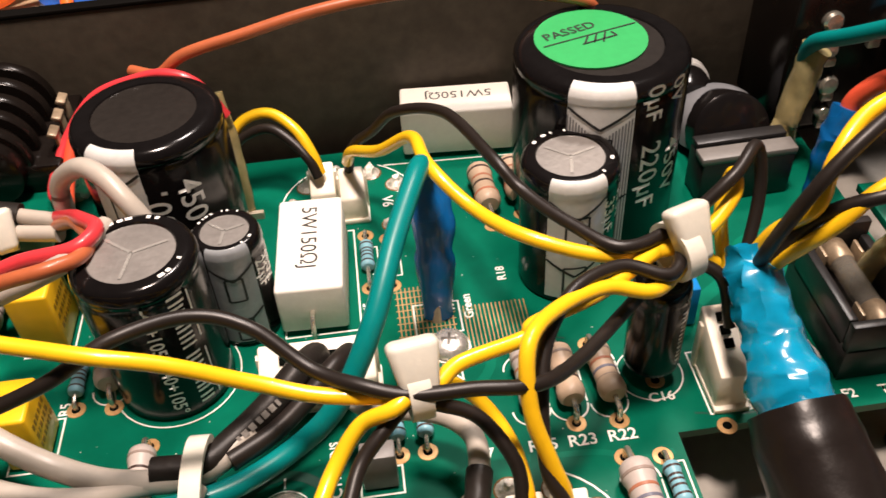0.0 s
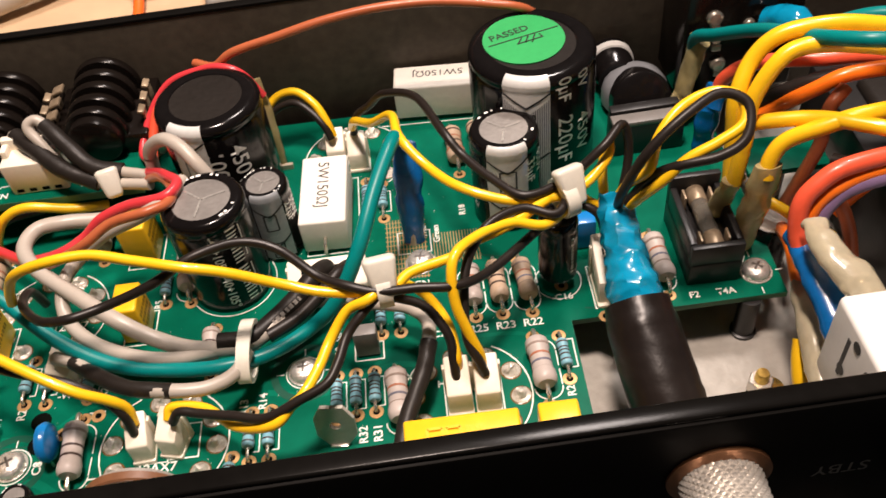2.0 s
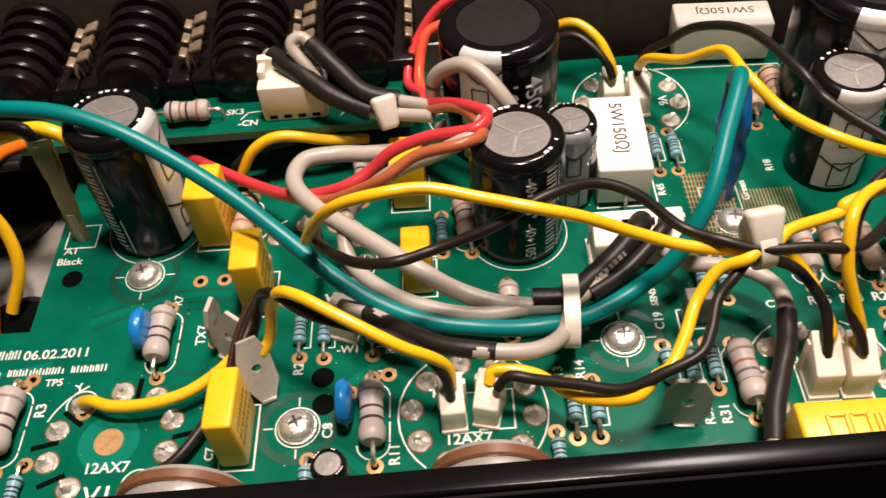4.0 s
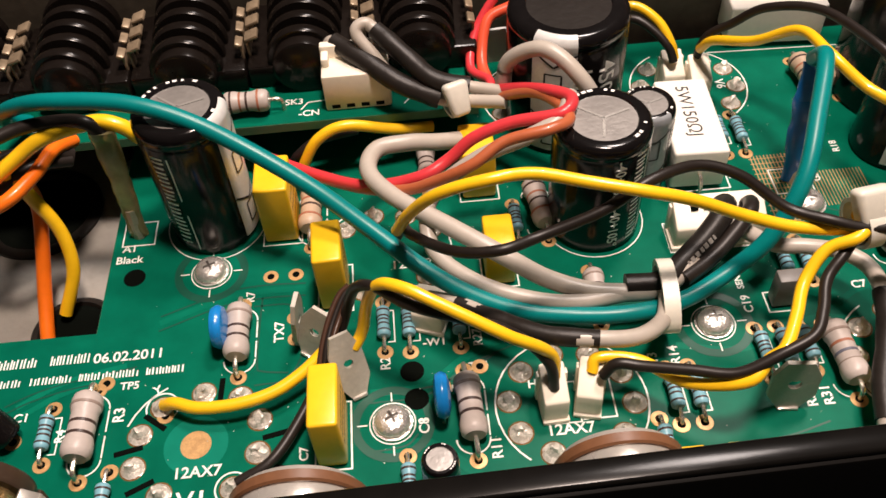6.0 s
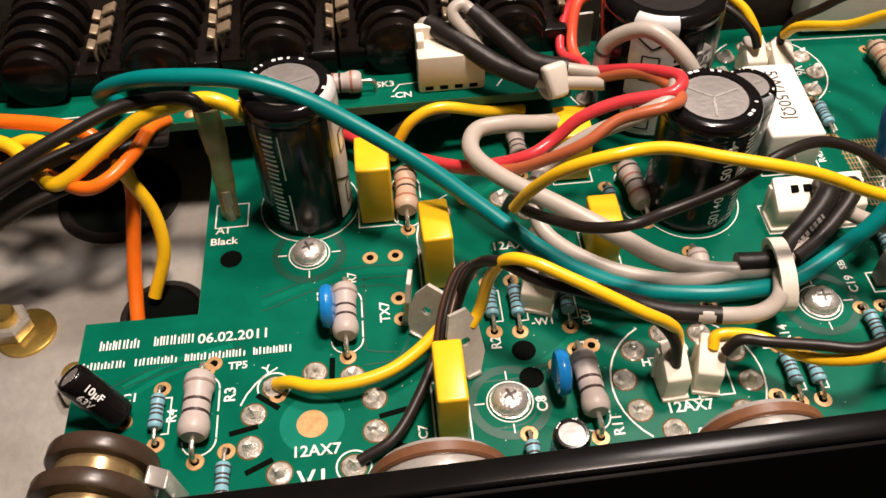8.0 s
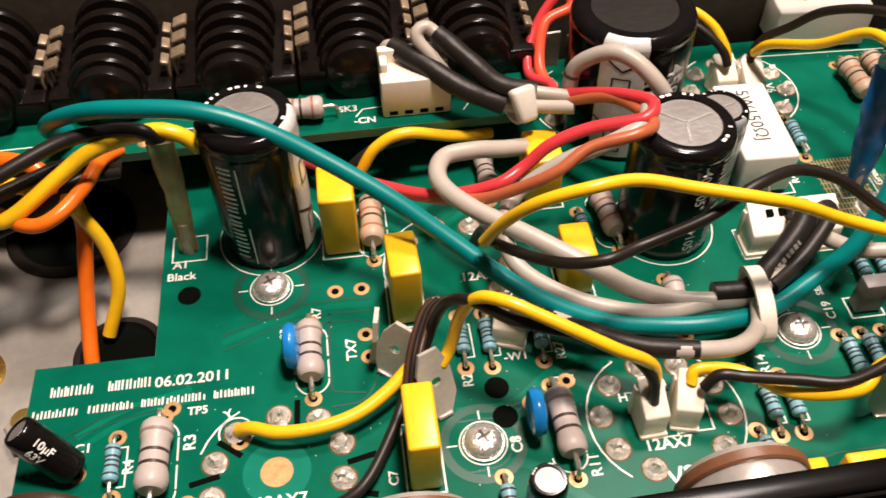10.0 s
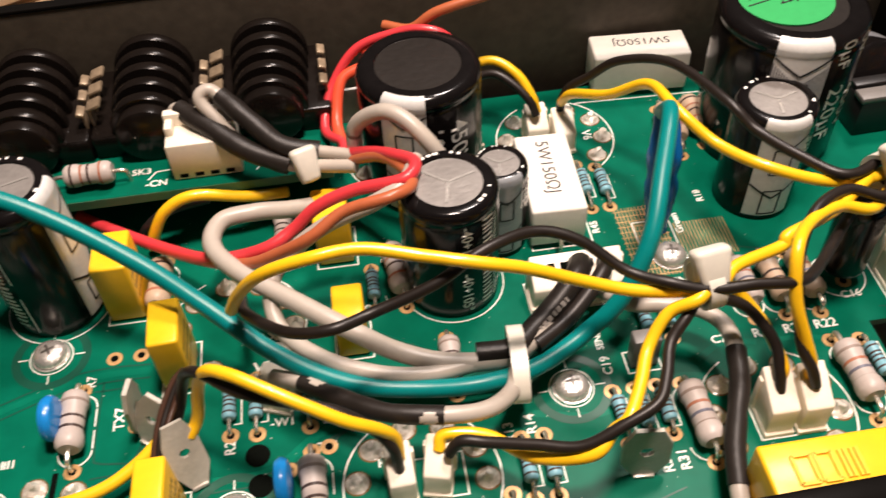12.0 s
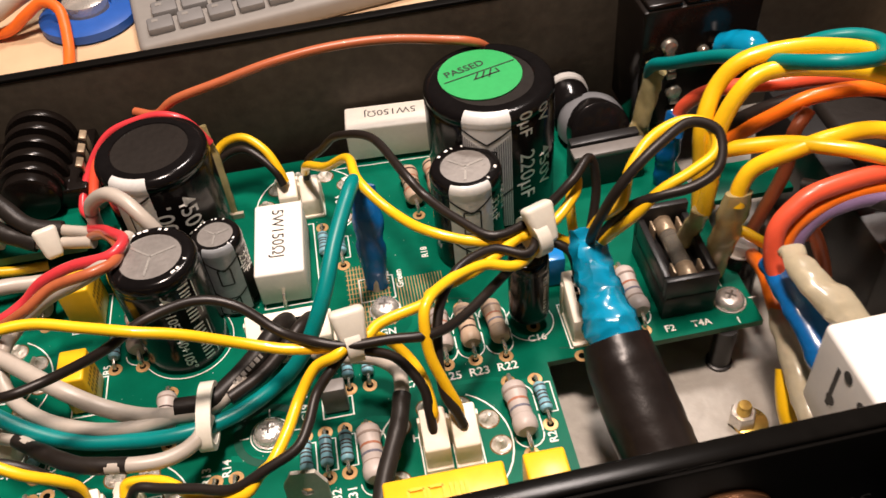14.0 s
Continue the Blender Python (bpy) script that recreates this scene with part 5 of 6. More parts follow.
def input_jack(x, y, z):
    """A front jack socket: dark ribs round the axis towards the wall, brass between them, a bent contact strip."""
    t = thing("input_jack", "dark brown ribbed jack socket with brass contact strips", "jack socket", x=x, y=y, z=z, rz=-6)
    ax = pose(0, 0, 0, 90, 0, 0)
    for k, rr in enumerate((8.6, 9.4, 9.8)):
        part("rib", lathe(bmesh.new(), [(rr - 1.2, k * 6.2), (rr - 0.2, k * 6.2 + 0.2), (rr, k * 6.2 + 0.7), (rr, k * 6.2 + 2.6), (rr - 0.3, k * 6.2 + 3.0), (rr - 1.4, k * 6.2 + 3.1)], ax, n=44), M["brownp"], t)
    part("barrel", lathe(bmesh.new(), [(6.9, 1.0), (6.9, 17.5)], ax, n=40), M["brass"], t)
    part("base", box(bmesh.new(), 0, -8.5, -6.5, 17, 17, 6, 0.6), M["brownp"], t)
    for k in range(2):
        bm = box(bmesh.new(), 9.6, -4.6 - 6.2 * k, 1.6, 3.6, 3.2, 1.0, 0.3, ry=38)
        box(bm, 11.2, -4.6 - 6.2 * k, -3.0, 0.9, 3.2, 8.6, 0.3, ry=-8)
        part("contact_strip", bm, M["nickel"], t)
    return t


input_jack(-125.8, -22.0, 8.6)


def knurled_nut(x, z, r, label):
    t = thing("knurled_nut", label, "nut", "panel nuts", x=x, y=FRONT - 2 + x * 0.0244, z=z)
    ax = pose(0, 0, 0, 90, 0, 0)
    part("washer", lathe(bmesh.new(), [(r * 1.28, -0.3), (r * 1.30, 0.8), (r * 1.1, 1.2)], ax, n=40), M["copper_dark"], t)
    bm = bmesh.new()
    n, rows = 56, []
    for j in range(15):
        yy = 1.0 + 0.65 * j
        rows.append([bm.verts.new(ax @ Vector(((r + (0.35 if (i + j) % 2 else -0.15)) * MM * math.cos(2 * math.pi * i / n), (r + (0.35 if (i + j) % 2 else -0.15)) * MM * math.sin(2 * math.pi * i / n), yy * MM))) for i in range(n)])
    for a, b in zip(rows, rows[1:]):
        for i in range(n):
            bm.faces.new((a[i], a[(i + 1) % n], b[(i + 1) % n], b[i]))
    bm.faces.new(rows[-1])
    part("knurling", bm, M["nickel"], t, smooth=False)


knurled_nut(73, 20.5, 6.7, "bright knurled metal nut with a brass washer on the front")
knob = thing("control_knob", "dark control knob on the black front panel", "knob", x=112, y=FRONT - 2 + 2.7, z=14)
part("skirt", lathe(bmesh.new(), [(8.5, 0.4), (8.6, 1.6), (7.0, 2.2), (6.2, 8), (5.6, 9.5)], pose(0, 0, 0, 90, 0, 0), n=40), M["paint"], knob)
part("pointer", box(bmesh.new(), 0, -9.5, 2.5, 0.8, 0.4, 5.0, 0.1), M["greyp"], knob)
front_print = writing("panel_print", "STBY", 4.4, wall_front, M["worn"], pose(99.4 * MM, (FRONT - 2.08 + 99.4 * 0.0244) * MM, 17.5 * MM, 90, 180, SKEW_FRONT), 0.02)

# ---- screws and post on the chassis floor ----
for x, y in ((98.5, 6.5), (-125, 76), (50, 76)):
    p = thing("standoff", "dark round post between the chassis floor and board", "standoff", "board posts", x=x, y=y, z=FLOOR)
    part("post", lathe(bmesh.new(), [(2.4, 0), (2.4, 12.3)], n=24), M["black"], p)
    part("flange", lathe(bmesh.new(), [(2.9, 0), (2.9, 0.8), (2.4, 1.0)], n=24), M["black"], p)


def floor_nut(x, y, label, s=1.0):
    t = thing("floor_nut", label, "nut", "floor fixings", x=x, y=y, z=FLOOR)
    part("washer", lathe(bmesh.new(), [(6.0 * s, 0), (6.0 * s, 0.7), (5.4 * s, 0.9)], pose(3 * s * MM, -s * MM, 0), n=32), M["gold"], t)
    part("hex_nut", lathe(bmesh.new(), [(4.4 * s, 0.8), (4.6 * s, 1.2), (4.6 * s, 3.6), (4.0 * s, 4.1)], n=6), M["nickel"], t)
    part("bolt_end", lathe(bmesh.new(), [(2.4 * s, 3.8), (2.4 * s, 6.2), (2.0 * s, 6.7)], n=20), M["gold"], t)


floor_nut(-158, 22, "hexagon nut on a yellow passivated washer and bolt")
floor_nut(-141, 6, "hexagon nut on a yellow passivated washer half under the board")
floor_nut(97, -9.5, "hexagon nut on a yellow passivated washer beside the cable", 0.62)
floor_nut(84, -19, "hexagon nut with a gold bolt end by the front wall", 0.6)


# a black ring round a flat near-black disc, added on the floor
def grommet(x, y, r):
    t = thing("grommet", "black ring round a flat dark disc on the chassis floor", "grommet", "floor grommets", x=x, y=y, z=FLOOR)
    part("rubber_ring", lathe(bmesh.new(), [(r, 0.0), (r, 0.9), (r * 0.94, 1.3), (r * 0.84, 1.2), (r * 0.8, 0.3)], n=40, cap=False), M["shrink"], t)
    part("opening", lathe(bmesh.new(), [(r * 0.82, 0.25), (0.02, 0.3)], n=32, cap=False), M["hole"], t, smooth=False)


grommet(-141, 58, 14)
grommet(-127, 22, 9)

# ---- output transformer and terminal block at the far right ----
tr = thing("transformer", "dark laminated transformer with taped windings", "transformer", x=148, y=40, z=FLOOR)
# core extended so that its black also darkens floor lying in shadow
part("core", box(bmesh.new(), 4, -4, 14, 44, 60, 27, 1.0), M["black"], tr)
part("winding", box(bmesh.new(), 4, -4, 27, 30, 40, 6, 2.0, seg=4), M["shrink"], tr)
part("label", box(bmesh.new(), 13, 21, 27.7, 14, 8, 0.3), M["whitep"], tr, "white paper label")
tb = thing("power_inlet", "black power inlet with screw terminals at the rear wall", "power inlet", x=113, y=80, z=0, rz=SKEW)
part("body", box(bmesh.new(), 0, 0, 20, 30, 18, 34, 0.8), M["jack"], tb)
for i in range(3):
    part("ridge", box(bmesh.new(), -9.5 + i * 9.5, -1, 37.6, 8.6, 15, 1.6, 0.5), M["jack"], tb)
for k, (u, v, r) in enumerate(((-8, 27, 2.0), (-7, 21, 1.5), (-5.5, 13, 2.0), (-5, 6.5, 1.6), (1, 24, 1.4))):
    part("terminal_screw", lathe(bmesh.new(), [(r, 0), (r, 1.2), (r * 0.75, 1.7), (0.02, 1.8)], pose(u * MM, -8.9 * MM, v * MM, 80, 0, 0), n=14, cap=False), M["lead"], tb)
    part("terminal", box(bmesh.new(), u + 0.4, -9.4, v - 2.6, 2.4, 1.6, 1.8, 0.3), M["nickel"], tb)
terminal_sleeve([(118, 69, 26), (120, 66, 28), (122, 62, 29), (123.5, 59, 29)], [3.6, 4.0, 4.2, 3.2], "crimp", "bright blue vinyl terminal sleeve near the rear wall", 0.8)
diode = thing("round_capacitor", "small black round capacitor low beside the board", "capacitor", x=108, y=24, z=FLOOR)
part("body", lathe(bmesh.new(), [(4.6, 0), (4.8, 1), (4.8, 15), (4.2, 17)], n=30), M["sleeve"], diode)
part("top", lathe(bmesh.new(), [(4.0, 17.0), (3.8, 17.2), (0.02, 17.2)], n=30, cap=False), M["nickel"], diode)
sb = thing("small_board", "small green circuit board near the transformer", "circuit board", x=118, y=46, z=0)
part("laminate", box(bmesh.new(), 0, 0, 2, 20, 12, 1.6, 0.1), M["pcb"], sb)
part("post", lathe(bmesh.new(), [(2, FLOOR), (2, 1.4)], n=16), M["nickel"], sb)

# ---- on the desk behind ----
DESK = -19.0
kb = thing("keyboard", "compact grey keyboard lying on the desk", "keyboard", x=45, y=232, z=DESK, rz=10)
part("case", box(bmesh.new(), 0, 0, 4, 190, 90, 8, 2.5, seg=3), M["keyb"], kb)
kmesh = mesh_of("key", box(bmesh.new(), 0, 0, 0, 9.0, 8.4, 3.4, 0.9, seg=2), M["key"])
cmesh = mesh_of("legend", box(bmesh.new(), -1.6, 1.2, 1.78, 2.2, 1.8, 0.08), M["keyb"])
for i in range(17):
    for j in range(7):
        k = new("key", kmesh)
        k.parent = kb
        k.matrix_basis = pose((-86 + i * 10.6 + (j % 3) * 2.6) * MM, (-36 + j * 10.4) * MM, 9 * MM)
        if i < 9 and j < 4:
            c = new("legend", cmesh)
            c.parent = k
tool = thing("cable_reel", "blue plastic reel with an orange cord", "reel", x=-63, y=209, z=DESK)
part("rim", lathe(bmesh.new(), [(17, 0), (18, 1), (18, 4), (16, 5), (9, 5.5), (8.5, 4)], n=40), M["bluep"], tool)
part("hub", lathe(bmesh.new(), [(8, 0), (8, 9), (6, 10)], n=30), M["nickel"], tool)
part("cord", sweep(bmesh.new(), [(-40, -4, 2), (-28, -6, 4), (-20, -6, 9), (-13, -5, 12.5), (-7, -9, 11), (-5, -18, 6), (-4, -32, 2.2), (-4, -60, 2)], 2.0, n=14), M["orangep"], tool)
wire([(-220, 150, DESK + 5), (-130, 186, DESK + 6), (-98, 202, DESK + 11), (-82, 212, DESK + 15), (-62, 224, DESK + 16), (-38, 262, DESK + 10), (-20, 330, DESK + 5)], 4.6, "w", "thick cream cable lying on the desk")
wire([(-20, 330, DESK + 18), (-8, 260, DESK + 15), (2, 216, DESK + 15), (20, 204, DESK + 15), (70, 198, DESK + 15), (140, 200, DESK + 15)], 4.0, "w", "thick cream cable lying across the keyboard")

# ---- lettering, pads and solder on the main board ----
def silk(text, x, y, size, rz):
    writing("silkscreen", text, size, board, M["silk"], pose(x * MM, y * MM, 0.07 * MM, 0, 0, rz), 0.05)


silk("12AX7", -98.0, -21.0, 2.9, 0)
silk("V1", -97.0, -27.0, 5.0, 0)
silk("12AX7", -59.0, 20.0, 2.9, 0)
silk("R7", -86.0, 15.0, 2.4, 90)
silk("TX7", -80.0, 5.0, 2.6, 90)
silk("R3", -108.0, -9.0, 2.8, 90)
silk("R4", -118.0, -12.0, 2.4, 90)
silk("TP5", -109.6, -2.2, 2.2, 0)
silk("C1", -128.0, -7.0, 2.4, 0)
silk("C8", -54.0, -17.0, 2.6, 90)
silk("R11", -42.0, -23.0, 2.6, 90)
silk("TP4", -46.0, -5.0, 2.2, 0)
silk("R28", -60.2, -3.4, 2.6, 90)
silk("R34", -65.2, -6.0, 2.4, 90)
silk("C19", 8.2, 1.6, 2.4, 90)
silk("SENS", 8.0, 7.2, 1.9, 90)
silk("R27", -43.0, 0.0, 2.4, 90)
silk("C5", -92.0, 11.0, 2.2, 90)
silk("A1", -114.0, 31.0, 2.6, 0)
silk("Black", -115.0, 28.0, 2.6, 0)
silk("-W1", -54.0, 1.0, 2.4, 0)
silk("HT", -36.0, -10.0, 2.4, 0)
silk("Y", -103.0, -4.0, 2.4, 20)
silk("C7", -75.0, -20.0, 2.2, 90)
silk("R13", -12.0, -9.0, 2.5, 90)
silk("R14", -8.0, -8.0, 2.5, 90)
silk("R32", 13.0, -19.0, 2.5, 90)
silk("R31", 16.0, -19.0, 2.5, 90)
silk("R23", 42.0, 5.0, 2.8, 0)
silk("R22", 48.0, 5.0, 2.8, 0)
silk("C16", 56.0, 11.0, 2.4, 0)
silk("H1", 28.0, -8.0, 2.4, 0)
silk("V6", 19.0, 68.0, 3.0, -90)
silk("TX8", 29.0, 35.0, 2.2, 90)
silk("Green", 32.0, 33.0, 2.2, 90)
silk("R45", 15.0, 36.0, 2.2, 90)
silk("R18", 39.0, 41.0, 2.2, 90)
silk("R5", -34.0, 23.0, 2.4, 90)
silk("C7", 28.0, 5.0, 2.4, 0)
silk("F2", 85.0, 7.0, 2.4, 0)
silk("T4A", 91.0, 7.0, 2.4, 0)
silk("R21", 56.0, -14.0, 2.4, 90)
silk("R25", 36.0, 5.0, 2.8, 0)
silk("GN", 25.0, 20.0, 2.4, 0)
silk("L2", 99.0, 15.0, 2.4, 60)
silk("06.02.2011", -115.6, 4.2, 3.0, 0)
silk("12AX7", -34.0, -19.7, 2.9, 0)
silk("V2", -32.0, -26.5, 5.0, 0)
silk("V4", -57.0, 12.0, 5.0, 0)
bm = bmesh.new()
g = random.Random(4)
for x0, x1, y, h in ((-133.5, -125.5, 5.6, 2.1), (-123.6, -116.8, 5.6, 2.1), (-136.0, -128.6, 1.3, 1.6), (-126.6, -119.4, 1.3, 1.6), (-117.6, -107.0, 1.3, 1.6), (-105.2, -98.6, 1.3, 1.6)):
    u = x0
    while u < x1 - 0.6:
        w = g.uniform(1.05, 1.45)
        stroke(bm, [(u + 0.16, y - h / 2), (u + 0.16, y + h / 2)], 0.32, 0.07)
        stroke(bm, [(u + w - 0.45, y - h / 2), (u + w - 0.45, y + h * g.uniform(0.2, 0.5))], 0.30, 0.07)
        u += w
tagged(part("silkscreen_print", bm, M["silk"], board, smooth=False), kind="stuff")

bm = bmesh.new()
SOCKETS = ((-94.4, -14.6), (-28.8, -13.6), (34.0, -11.0), (-60.0, 24.5), (12.5, 66.5), (-22, 68))
for cx, cy in SOCKETS:
    ring(bm, cx, cy, 0.0, 13.4, 0.32, a0=118, a1=230 if cx > -90 else 160)
    if cx > -90:
        ring(bm, cx, cy, 0.0, 13.4, 0.32, a0=-52, a1=62)
for x, y, r in ((57.5, 16.5, 5.2), (-94.8, 37, 10.2), (-17.3, 28.4, 10.2), (-95, 23.5, 4.0), (0, 0, 4.0), (-60.3, -14.4, 4.0)):
    ring(bm, x, y, 0.0, r, 0.24)
for x, y in ((-95, 23.5), (0, 0), (-60.3, -14.4), (101, 12)):
    for a in range(0, 360, 90):
        c, s = math.cos(radians(a)), math.sin(radians(a))
        stroke(bm, [(x + 4.4 * c, y + 4.4 * s), (x + 6.2 * c, y + 6.2 * s)], 0.26, 0.06)


def outline(x0, x1, y0, y1):
    stroke(bm, [(x0, y0), (x1, y0), (x1, y1), (x0, y1), (x0, y0)], 0.3, 0.06)


for q in ((-84.8, -76.9, 29.2, 40.4), (-73.4, -66.7, 10.8, 22.2), (-73.7, -67.5, -22.2, -9.2), (-43.6, -35.4, 36.4, 47.1), (-41.3, -34.4, 13.0, 22.6), (-114.2, -107.6, 32.6, 39), (22, 29.8, 30.4, 37.4), (0.2, 12.9, 33.5, 59), (64.4, 70.8, 7.4, 19.6), (-33.8, -27.7, -17.6, -9.5), (-27.2, -21.5, -17.2, -9.2), (29.4, 41.2, -15.8, -7.5), (10.6, 16.2, 61.4, 69), (11, 17.2, 1.2, 5.8), (-3.5, 15.5, 17.6, 25.2)):
    outline(*q)
stroke(bm, [(20, 78), (55, 76.5)], 0.35, 0.06)
for x, y, L in ((-88, 6.2, 6.6), (-113.7, -11, 7.2), (-46.6, -14, 7), (-27.9, 31.5, 6.6), (-74.7, 35.7, 6.6), (43.7, 16.5, 6.2), (49.9, 16.2, 6.2), (37.8, 16.5, 6.2), (50.8, -6.6, 6.8), (19.9, -10.5, 6.8), (80.5, 17.5, 7)):
    for s in (-1, 1):
        stroke(bm, [(x + 2.9, y + s * (L - 2.5)), (x + 2.9, y + s * 0.4)], 0.28, 0.06)
        ring(bm, x, y + s * (L - 2.2), 0.0, 2.9, 0.28, a0=0 if s > 0 else 180, a1=180 if s > 0 else 360)
for x, y in ((-121, -10.5), (-61, 6.3), (-56.3, 6), (-47, 5.5), (-11, -14.2), (-7, -14.2), (7, -7.4), (11, -7.2), (15, -7), (55.8, -3.4), (15, 50), (19, 49)):
    stroke(bm, [(x + 0.6, y - 3.6), (x + 1.9, y - 3.6), (x + 1.9, y + 3.6), (x + 0.6, y + 3.6)], 0.26, 0.06)
part("silkscreen_outline", bm, M["silk"], board, smooth=False)

# copper under the mask: broad pours and slim tracks, a hair proud of the mask
for pts, w in (([(-104, 12), (-92, 16.5), (-84, 17.5), (-76, 17.2)], 1.4), ([(-128, -4), (-120, 0.5), (-109, 3)], 1.2), ([(-127, -6), (-119, -1.5), (-108, 1)], 1.2), ([(-64, -8), (-54, -7.5), (-46, -2), (-36, 2), (-20, 5)], 1.6), ([(38, 4), (46, 3.5), (52, 1.5), (57, 2)], 1.0), ([(24, 2), (30, 5), (36, 4)], 1.2), ([(-8, -4), (4, -6), (18, -1), (26, -2)], 1.4), ([(-62, -20), (-54, -19), (-44, -28)], 1.8), ([(70, 30), (78, 36), (84, 44), (100, 46)], 2.4), ([(-106, 46), (-100, 52), (-88, 54)], 2.0), ([(28, 16), (33, 22), (34, 30), (40, 34)], 1.6), ([(-68, 30), (-56, 38), (-52, 46)], 1.4)):
    part("copper_track", stroke(bmesh.new(), [(q.x, q.y) for q in smooth_path([(x, y, 0) for x, y in pts], 6)], w, 0.035), M["pcb_trace"], board, smooth=False)
for pts in ([(-104, 10.2), (-92, 14.8), (-84, 15.8), (-76, 15.6)], [(-104, 13.6), (-92, 18), (-84, 19), (-76, 18.6)], [(-86, 14), (-78, 13), (-76, 4), (-79, -3), (-85, -4)], [(-64, -10), (-54, -9.4), (-46, -4), (-36, 0)], [(-67.4, -12.1), (-66.4, -15.2), (-66.2, -18.0), (-63.8, -19.4), (-58.2, -18.9), (-56, -16.9)], [(-84.4, 15.9), (-84.7, 8.2), (-84.7, 0.4), (-83.7, -1.1), (-78.9, -1.9)], [(-57.9, -8.2), (-52.8, -7.7), (-47.3, -5.8), (-40.3, -1.7)], [(-130.2, -3.6), (-125.4, -1.3), (-119.4, 0.4), (-107.1, 2.5)], [(-130.2, -5.2), (-125.4, -2.9), (-119.4, -1.2), (-114, -0.4)], [(-12, -27), (-4, -24.5), (6, -24), (14, -22)], [(26, 28), (34, 24), (37, 28), (46, 26)], [(62, 8), (70, 6.8), (82, 7.4)]):
    part("copper_gap", stroke(bmesh.new(), [(q.x, q.y) for q in smooth_path([(x, y, 0) for x, y in pts], 6)], 0.35, 0.045), M["pcb_dark"], board, smooth=False)
for x, y, r in ((-95, 23.5, 6.6), (0, 0, 6.6), (-60.3, -14.4, 6.6)):
    part("copper_gap", ring(bmesh.new(), x, y, 0.0, r, 1.6, h=0.05), M["pcb_dark"], board, smooth=False)

# gold mesh pattern printed near the blue sleeve
bm = bmesh.new()
for i in range(13):
    stroke(bm, [(19.5 + i * 0.75, 22.5), (19.5 + i * 0.75, 42)], 0.22, 0.05)
    stroke(bm, [(19, 23 + i * 1.5), (29, 23 + i * 1.5)], 0.22, 0.052)
for i in range(16):
    stroke(bm, [(30.5 + i * 0.7, 26), (30.5 + i * 0.7, 36)], 0.2, 0.05)
part("copper_mesh", bm, M["pad"], board, smooth=False)

padm = mesh_of("pad", lathe(bmesh.new(), [(1.55, 0.0), (1.5, 0.09), (0.75, 0.12), (0.7, 0.02)], n=18), M["pad"])
holem = mesh_of("hole", lathe(bmesh.new(), [(0.72, 0.08), (0.02, 0.085)], n=12, cap=False), M["hole"])
for x, y in PADS + [(-83, 21), (-78, 21), (-112.2, -0.6), (-44, -4.5), (-78.0, 10.3), (-77.7, 5.4), (58.0, 15.0), (66, 5), (-127, -11), (40, -4), (-51, -8), (24, -16), (-100.5, -8.6)]:
    p = new("pad", padm)
    p.parent = board
    p.matrix_basis = pose(x * MM, y * MM, 0)
    h = new("hole", holem)
    h.parent = p
for x, y, r in ((-110.5, 24, 2.2), (-56.3, -4.2, 2.2), (-55.8, -10, 2.2), (-94.5, -14.9, 2.7)):
    part("mounting_hole", lathe(bmesh.new(), [(r, 0.05), (0.02, 0.06)], pose(x * MM, y * MM, 0), n=24, cap=False), M["hole" if r < 2.5 else "pad"], board)
blobs = []
for k in range(4):
    bm = bmesh.new()
    lathe(bm, [(2.1, 0.0), (1.9, 0.22), (1.45, 0.6), (1.05, 1.05), (0.78, 1.5), (0.62, 1.9), (0.30, 2.1), (0.02, 2.12)], n=18, cap=False)
    for v in bm.verts:
        v.co += Vector(noise.noise_vector(v.co * 1100 + Vector((k * 7.0, 0, 0)))) * 0.0006 * min(1.0, v.co.z / 0.0006)
    blobs.append(mesh_of("solder_joint", bm, M["solder"]))
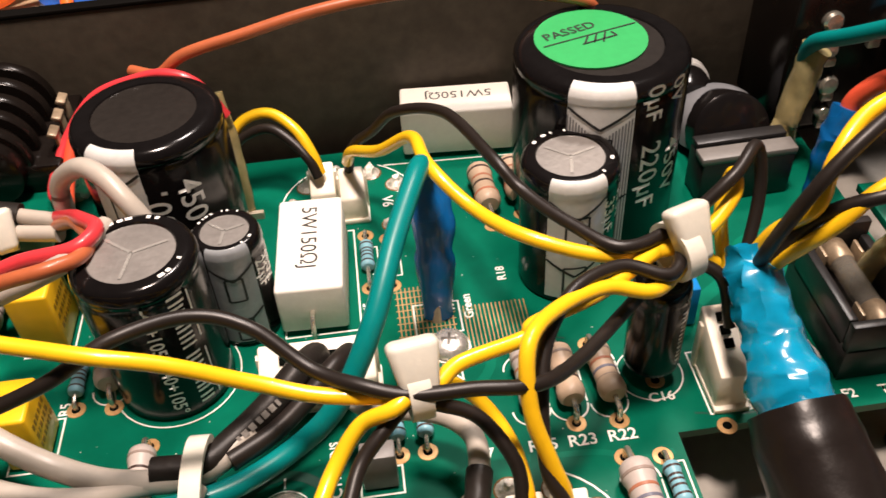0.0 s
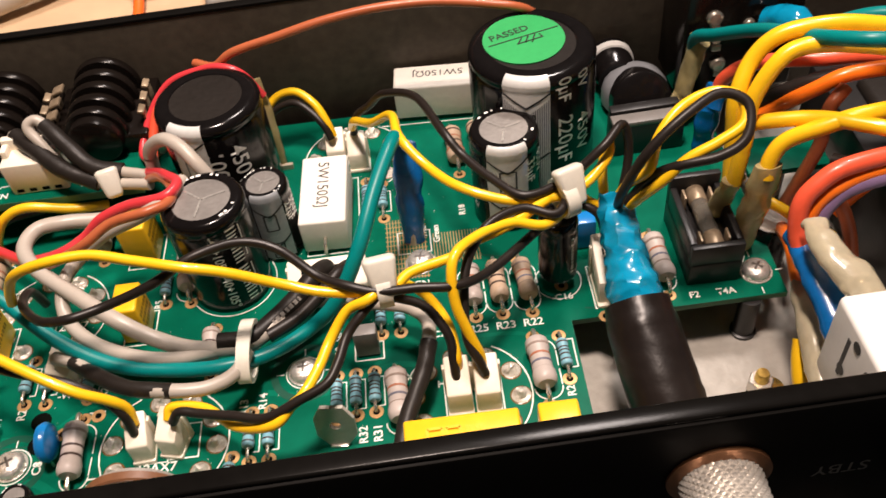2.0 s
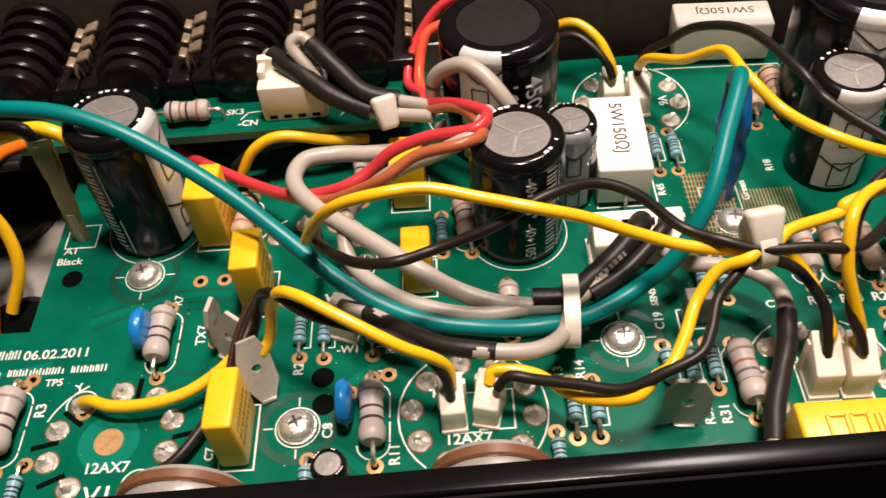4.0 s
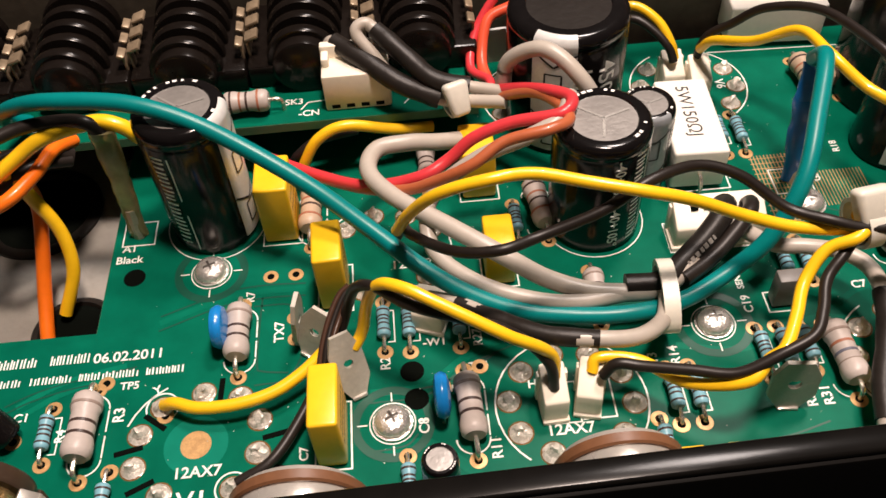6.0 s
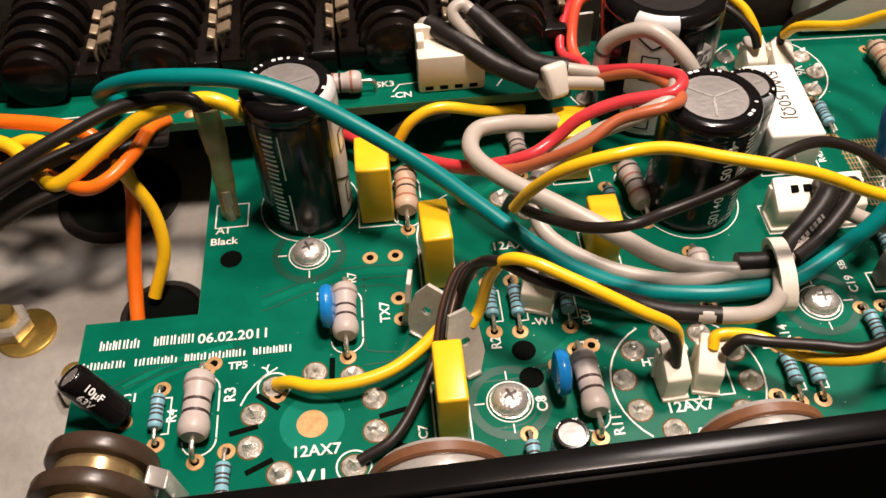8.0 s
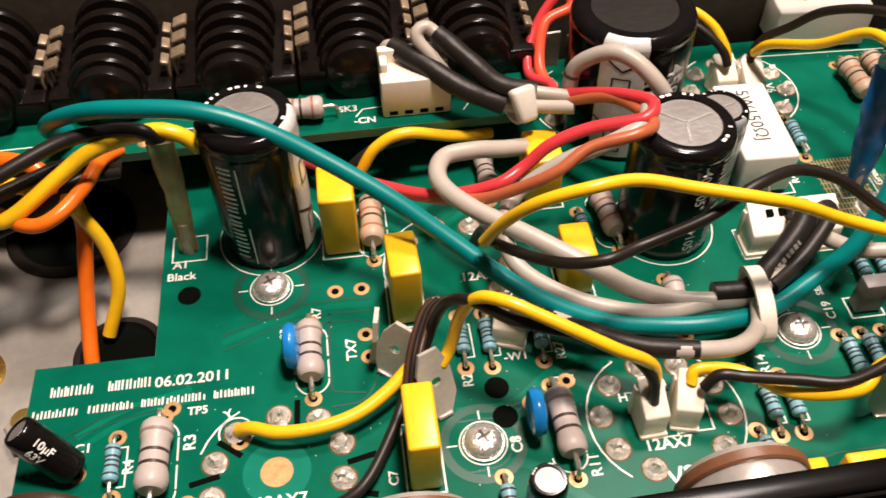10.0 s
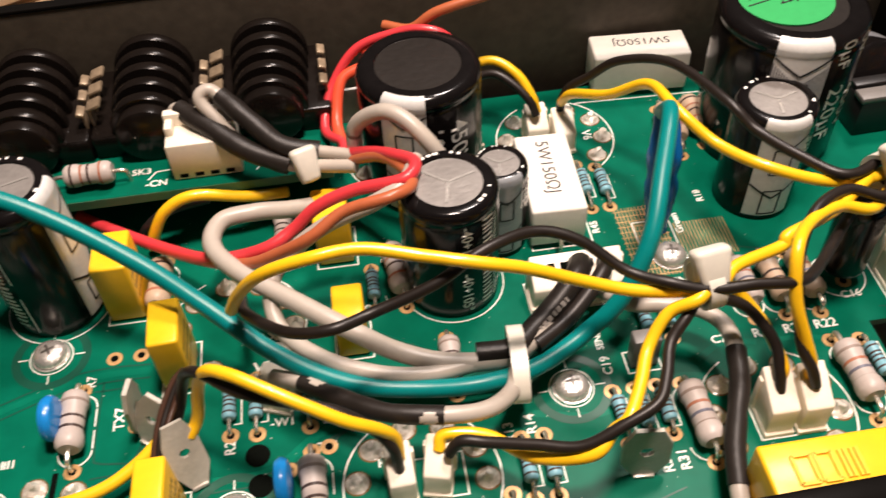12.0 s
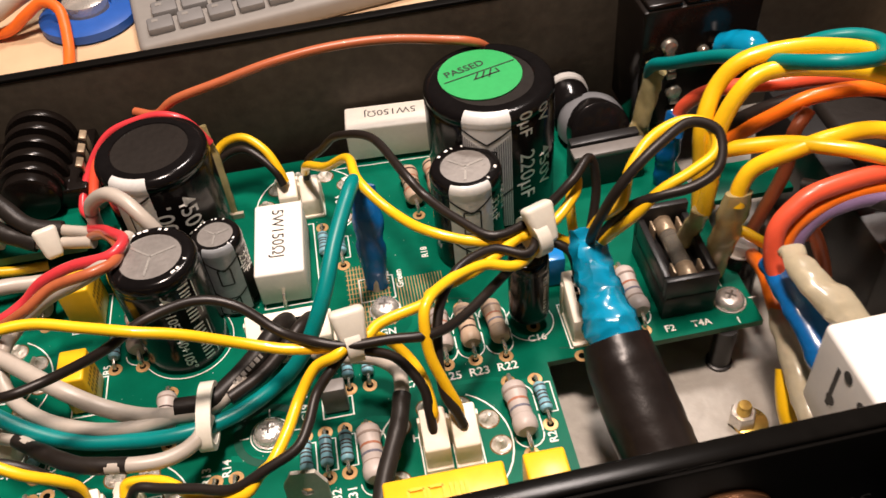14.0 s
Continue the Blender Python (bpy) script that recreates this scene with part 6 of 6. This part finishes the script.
fluxm = mesh_of("flux_ring", lathe(bmesh.new(), [(2.3, 0.0), (2.2, 0.07), (1.2, 0.12)], n=20, cap=False), M["flux"])


def joint(x, y, k):
    p = new("solder_joint", blobs[k % 4])
    p.parent = board
    p.matrix_basis = pose(x * MM, y * MM, 0, 0, 0, 47 * k)
    f = new("flux_ring", fluxm)
    f.parent = p


V1_PINS = ((-104.6, -12.0), (-105.0, -18.3), (-99.9, -23.6), (-101.2, -6.8), (-94.0, -4.6), (-87.3, -6.1), (-83.6, -11.1), (-83.7, -17.5), (-87.6, -23.7))
for i, (x, y) in enumerate(V1_PINS):
    joint(x, y, i)
for j, (cx, cy) in enumerate(SOCKETS[1:]):
    for i in range(9):
        a = radians(317 + 36 * i)
        joint(cx + 11.0 * math.cos(a), cy + 10.4 * math.sin(a), i + j)
for x, y, a in ((-90.9, -4.3, 88), (-102.2, -9.7, 142), (-106.2, -14.9, 12), (-103.3, -22.0, 25), (-80.5, -14.3, 12), (-80.8, -20.5, -14)):
    part("isolation_slot", box(bmesh.new(), x, y, 0.04, 5.0, 1.0, 0.1, rz=a), M["hole"], board, smooth=False)
for x, y, r in ((-101.2, -6.8, 2.9), (-87.6, -23.7, 2.9)):
    part("pad_outline", ring(bmesh.new(), x, y, 0.0, r, 0.3), M["silk"], board, smooth=False)
part("bare_patch", lathe(bmesh.new(), [(5.6, 0.03), (0.02, 0.034)], pose(-94.5 * MM, -14.9 * MM, 0), n=36, cap=False), M["pcb_pale"], board)

# pale dust and flux specks on the mask
bm = bmesh.new()
g = random.Random(12)
for i in range(420):
    x, y = g.uniform(-114, 56), g.uniform(-38, 80)
    r, a = g.uniform(0.06, 0.20), g.uniform(0, 6.3)
    bm.faces.new([bm.verts.new(((x + r * q * math.cos(a + b)) * MM, (y + r * q * math.sin(a + b)) * MM, 0.075 * MM)) for b, q in ((0, 1.0), (1.3, 0.7), (2.6, 1.1), (4.2, 0.8))])
tagged(part("dust", bm, M["dust"], board, smooth=False), kind="stuff")
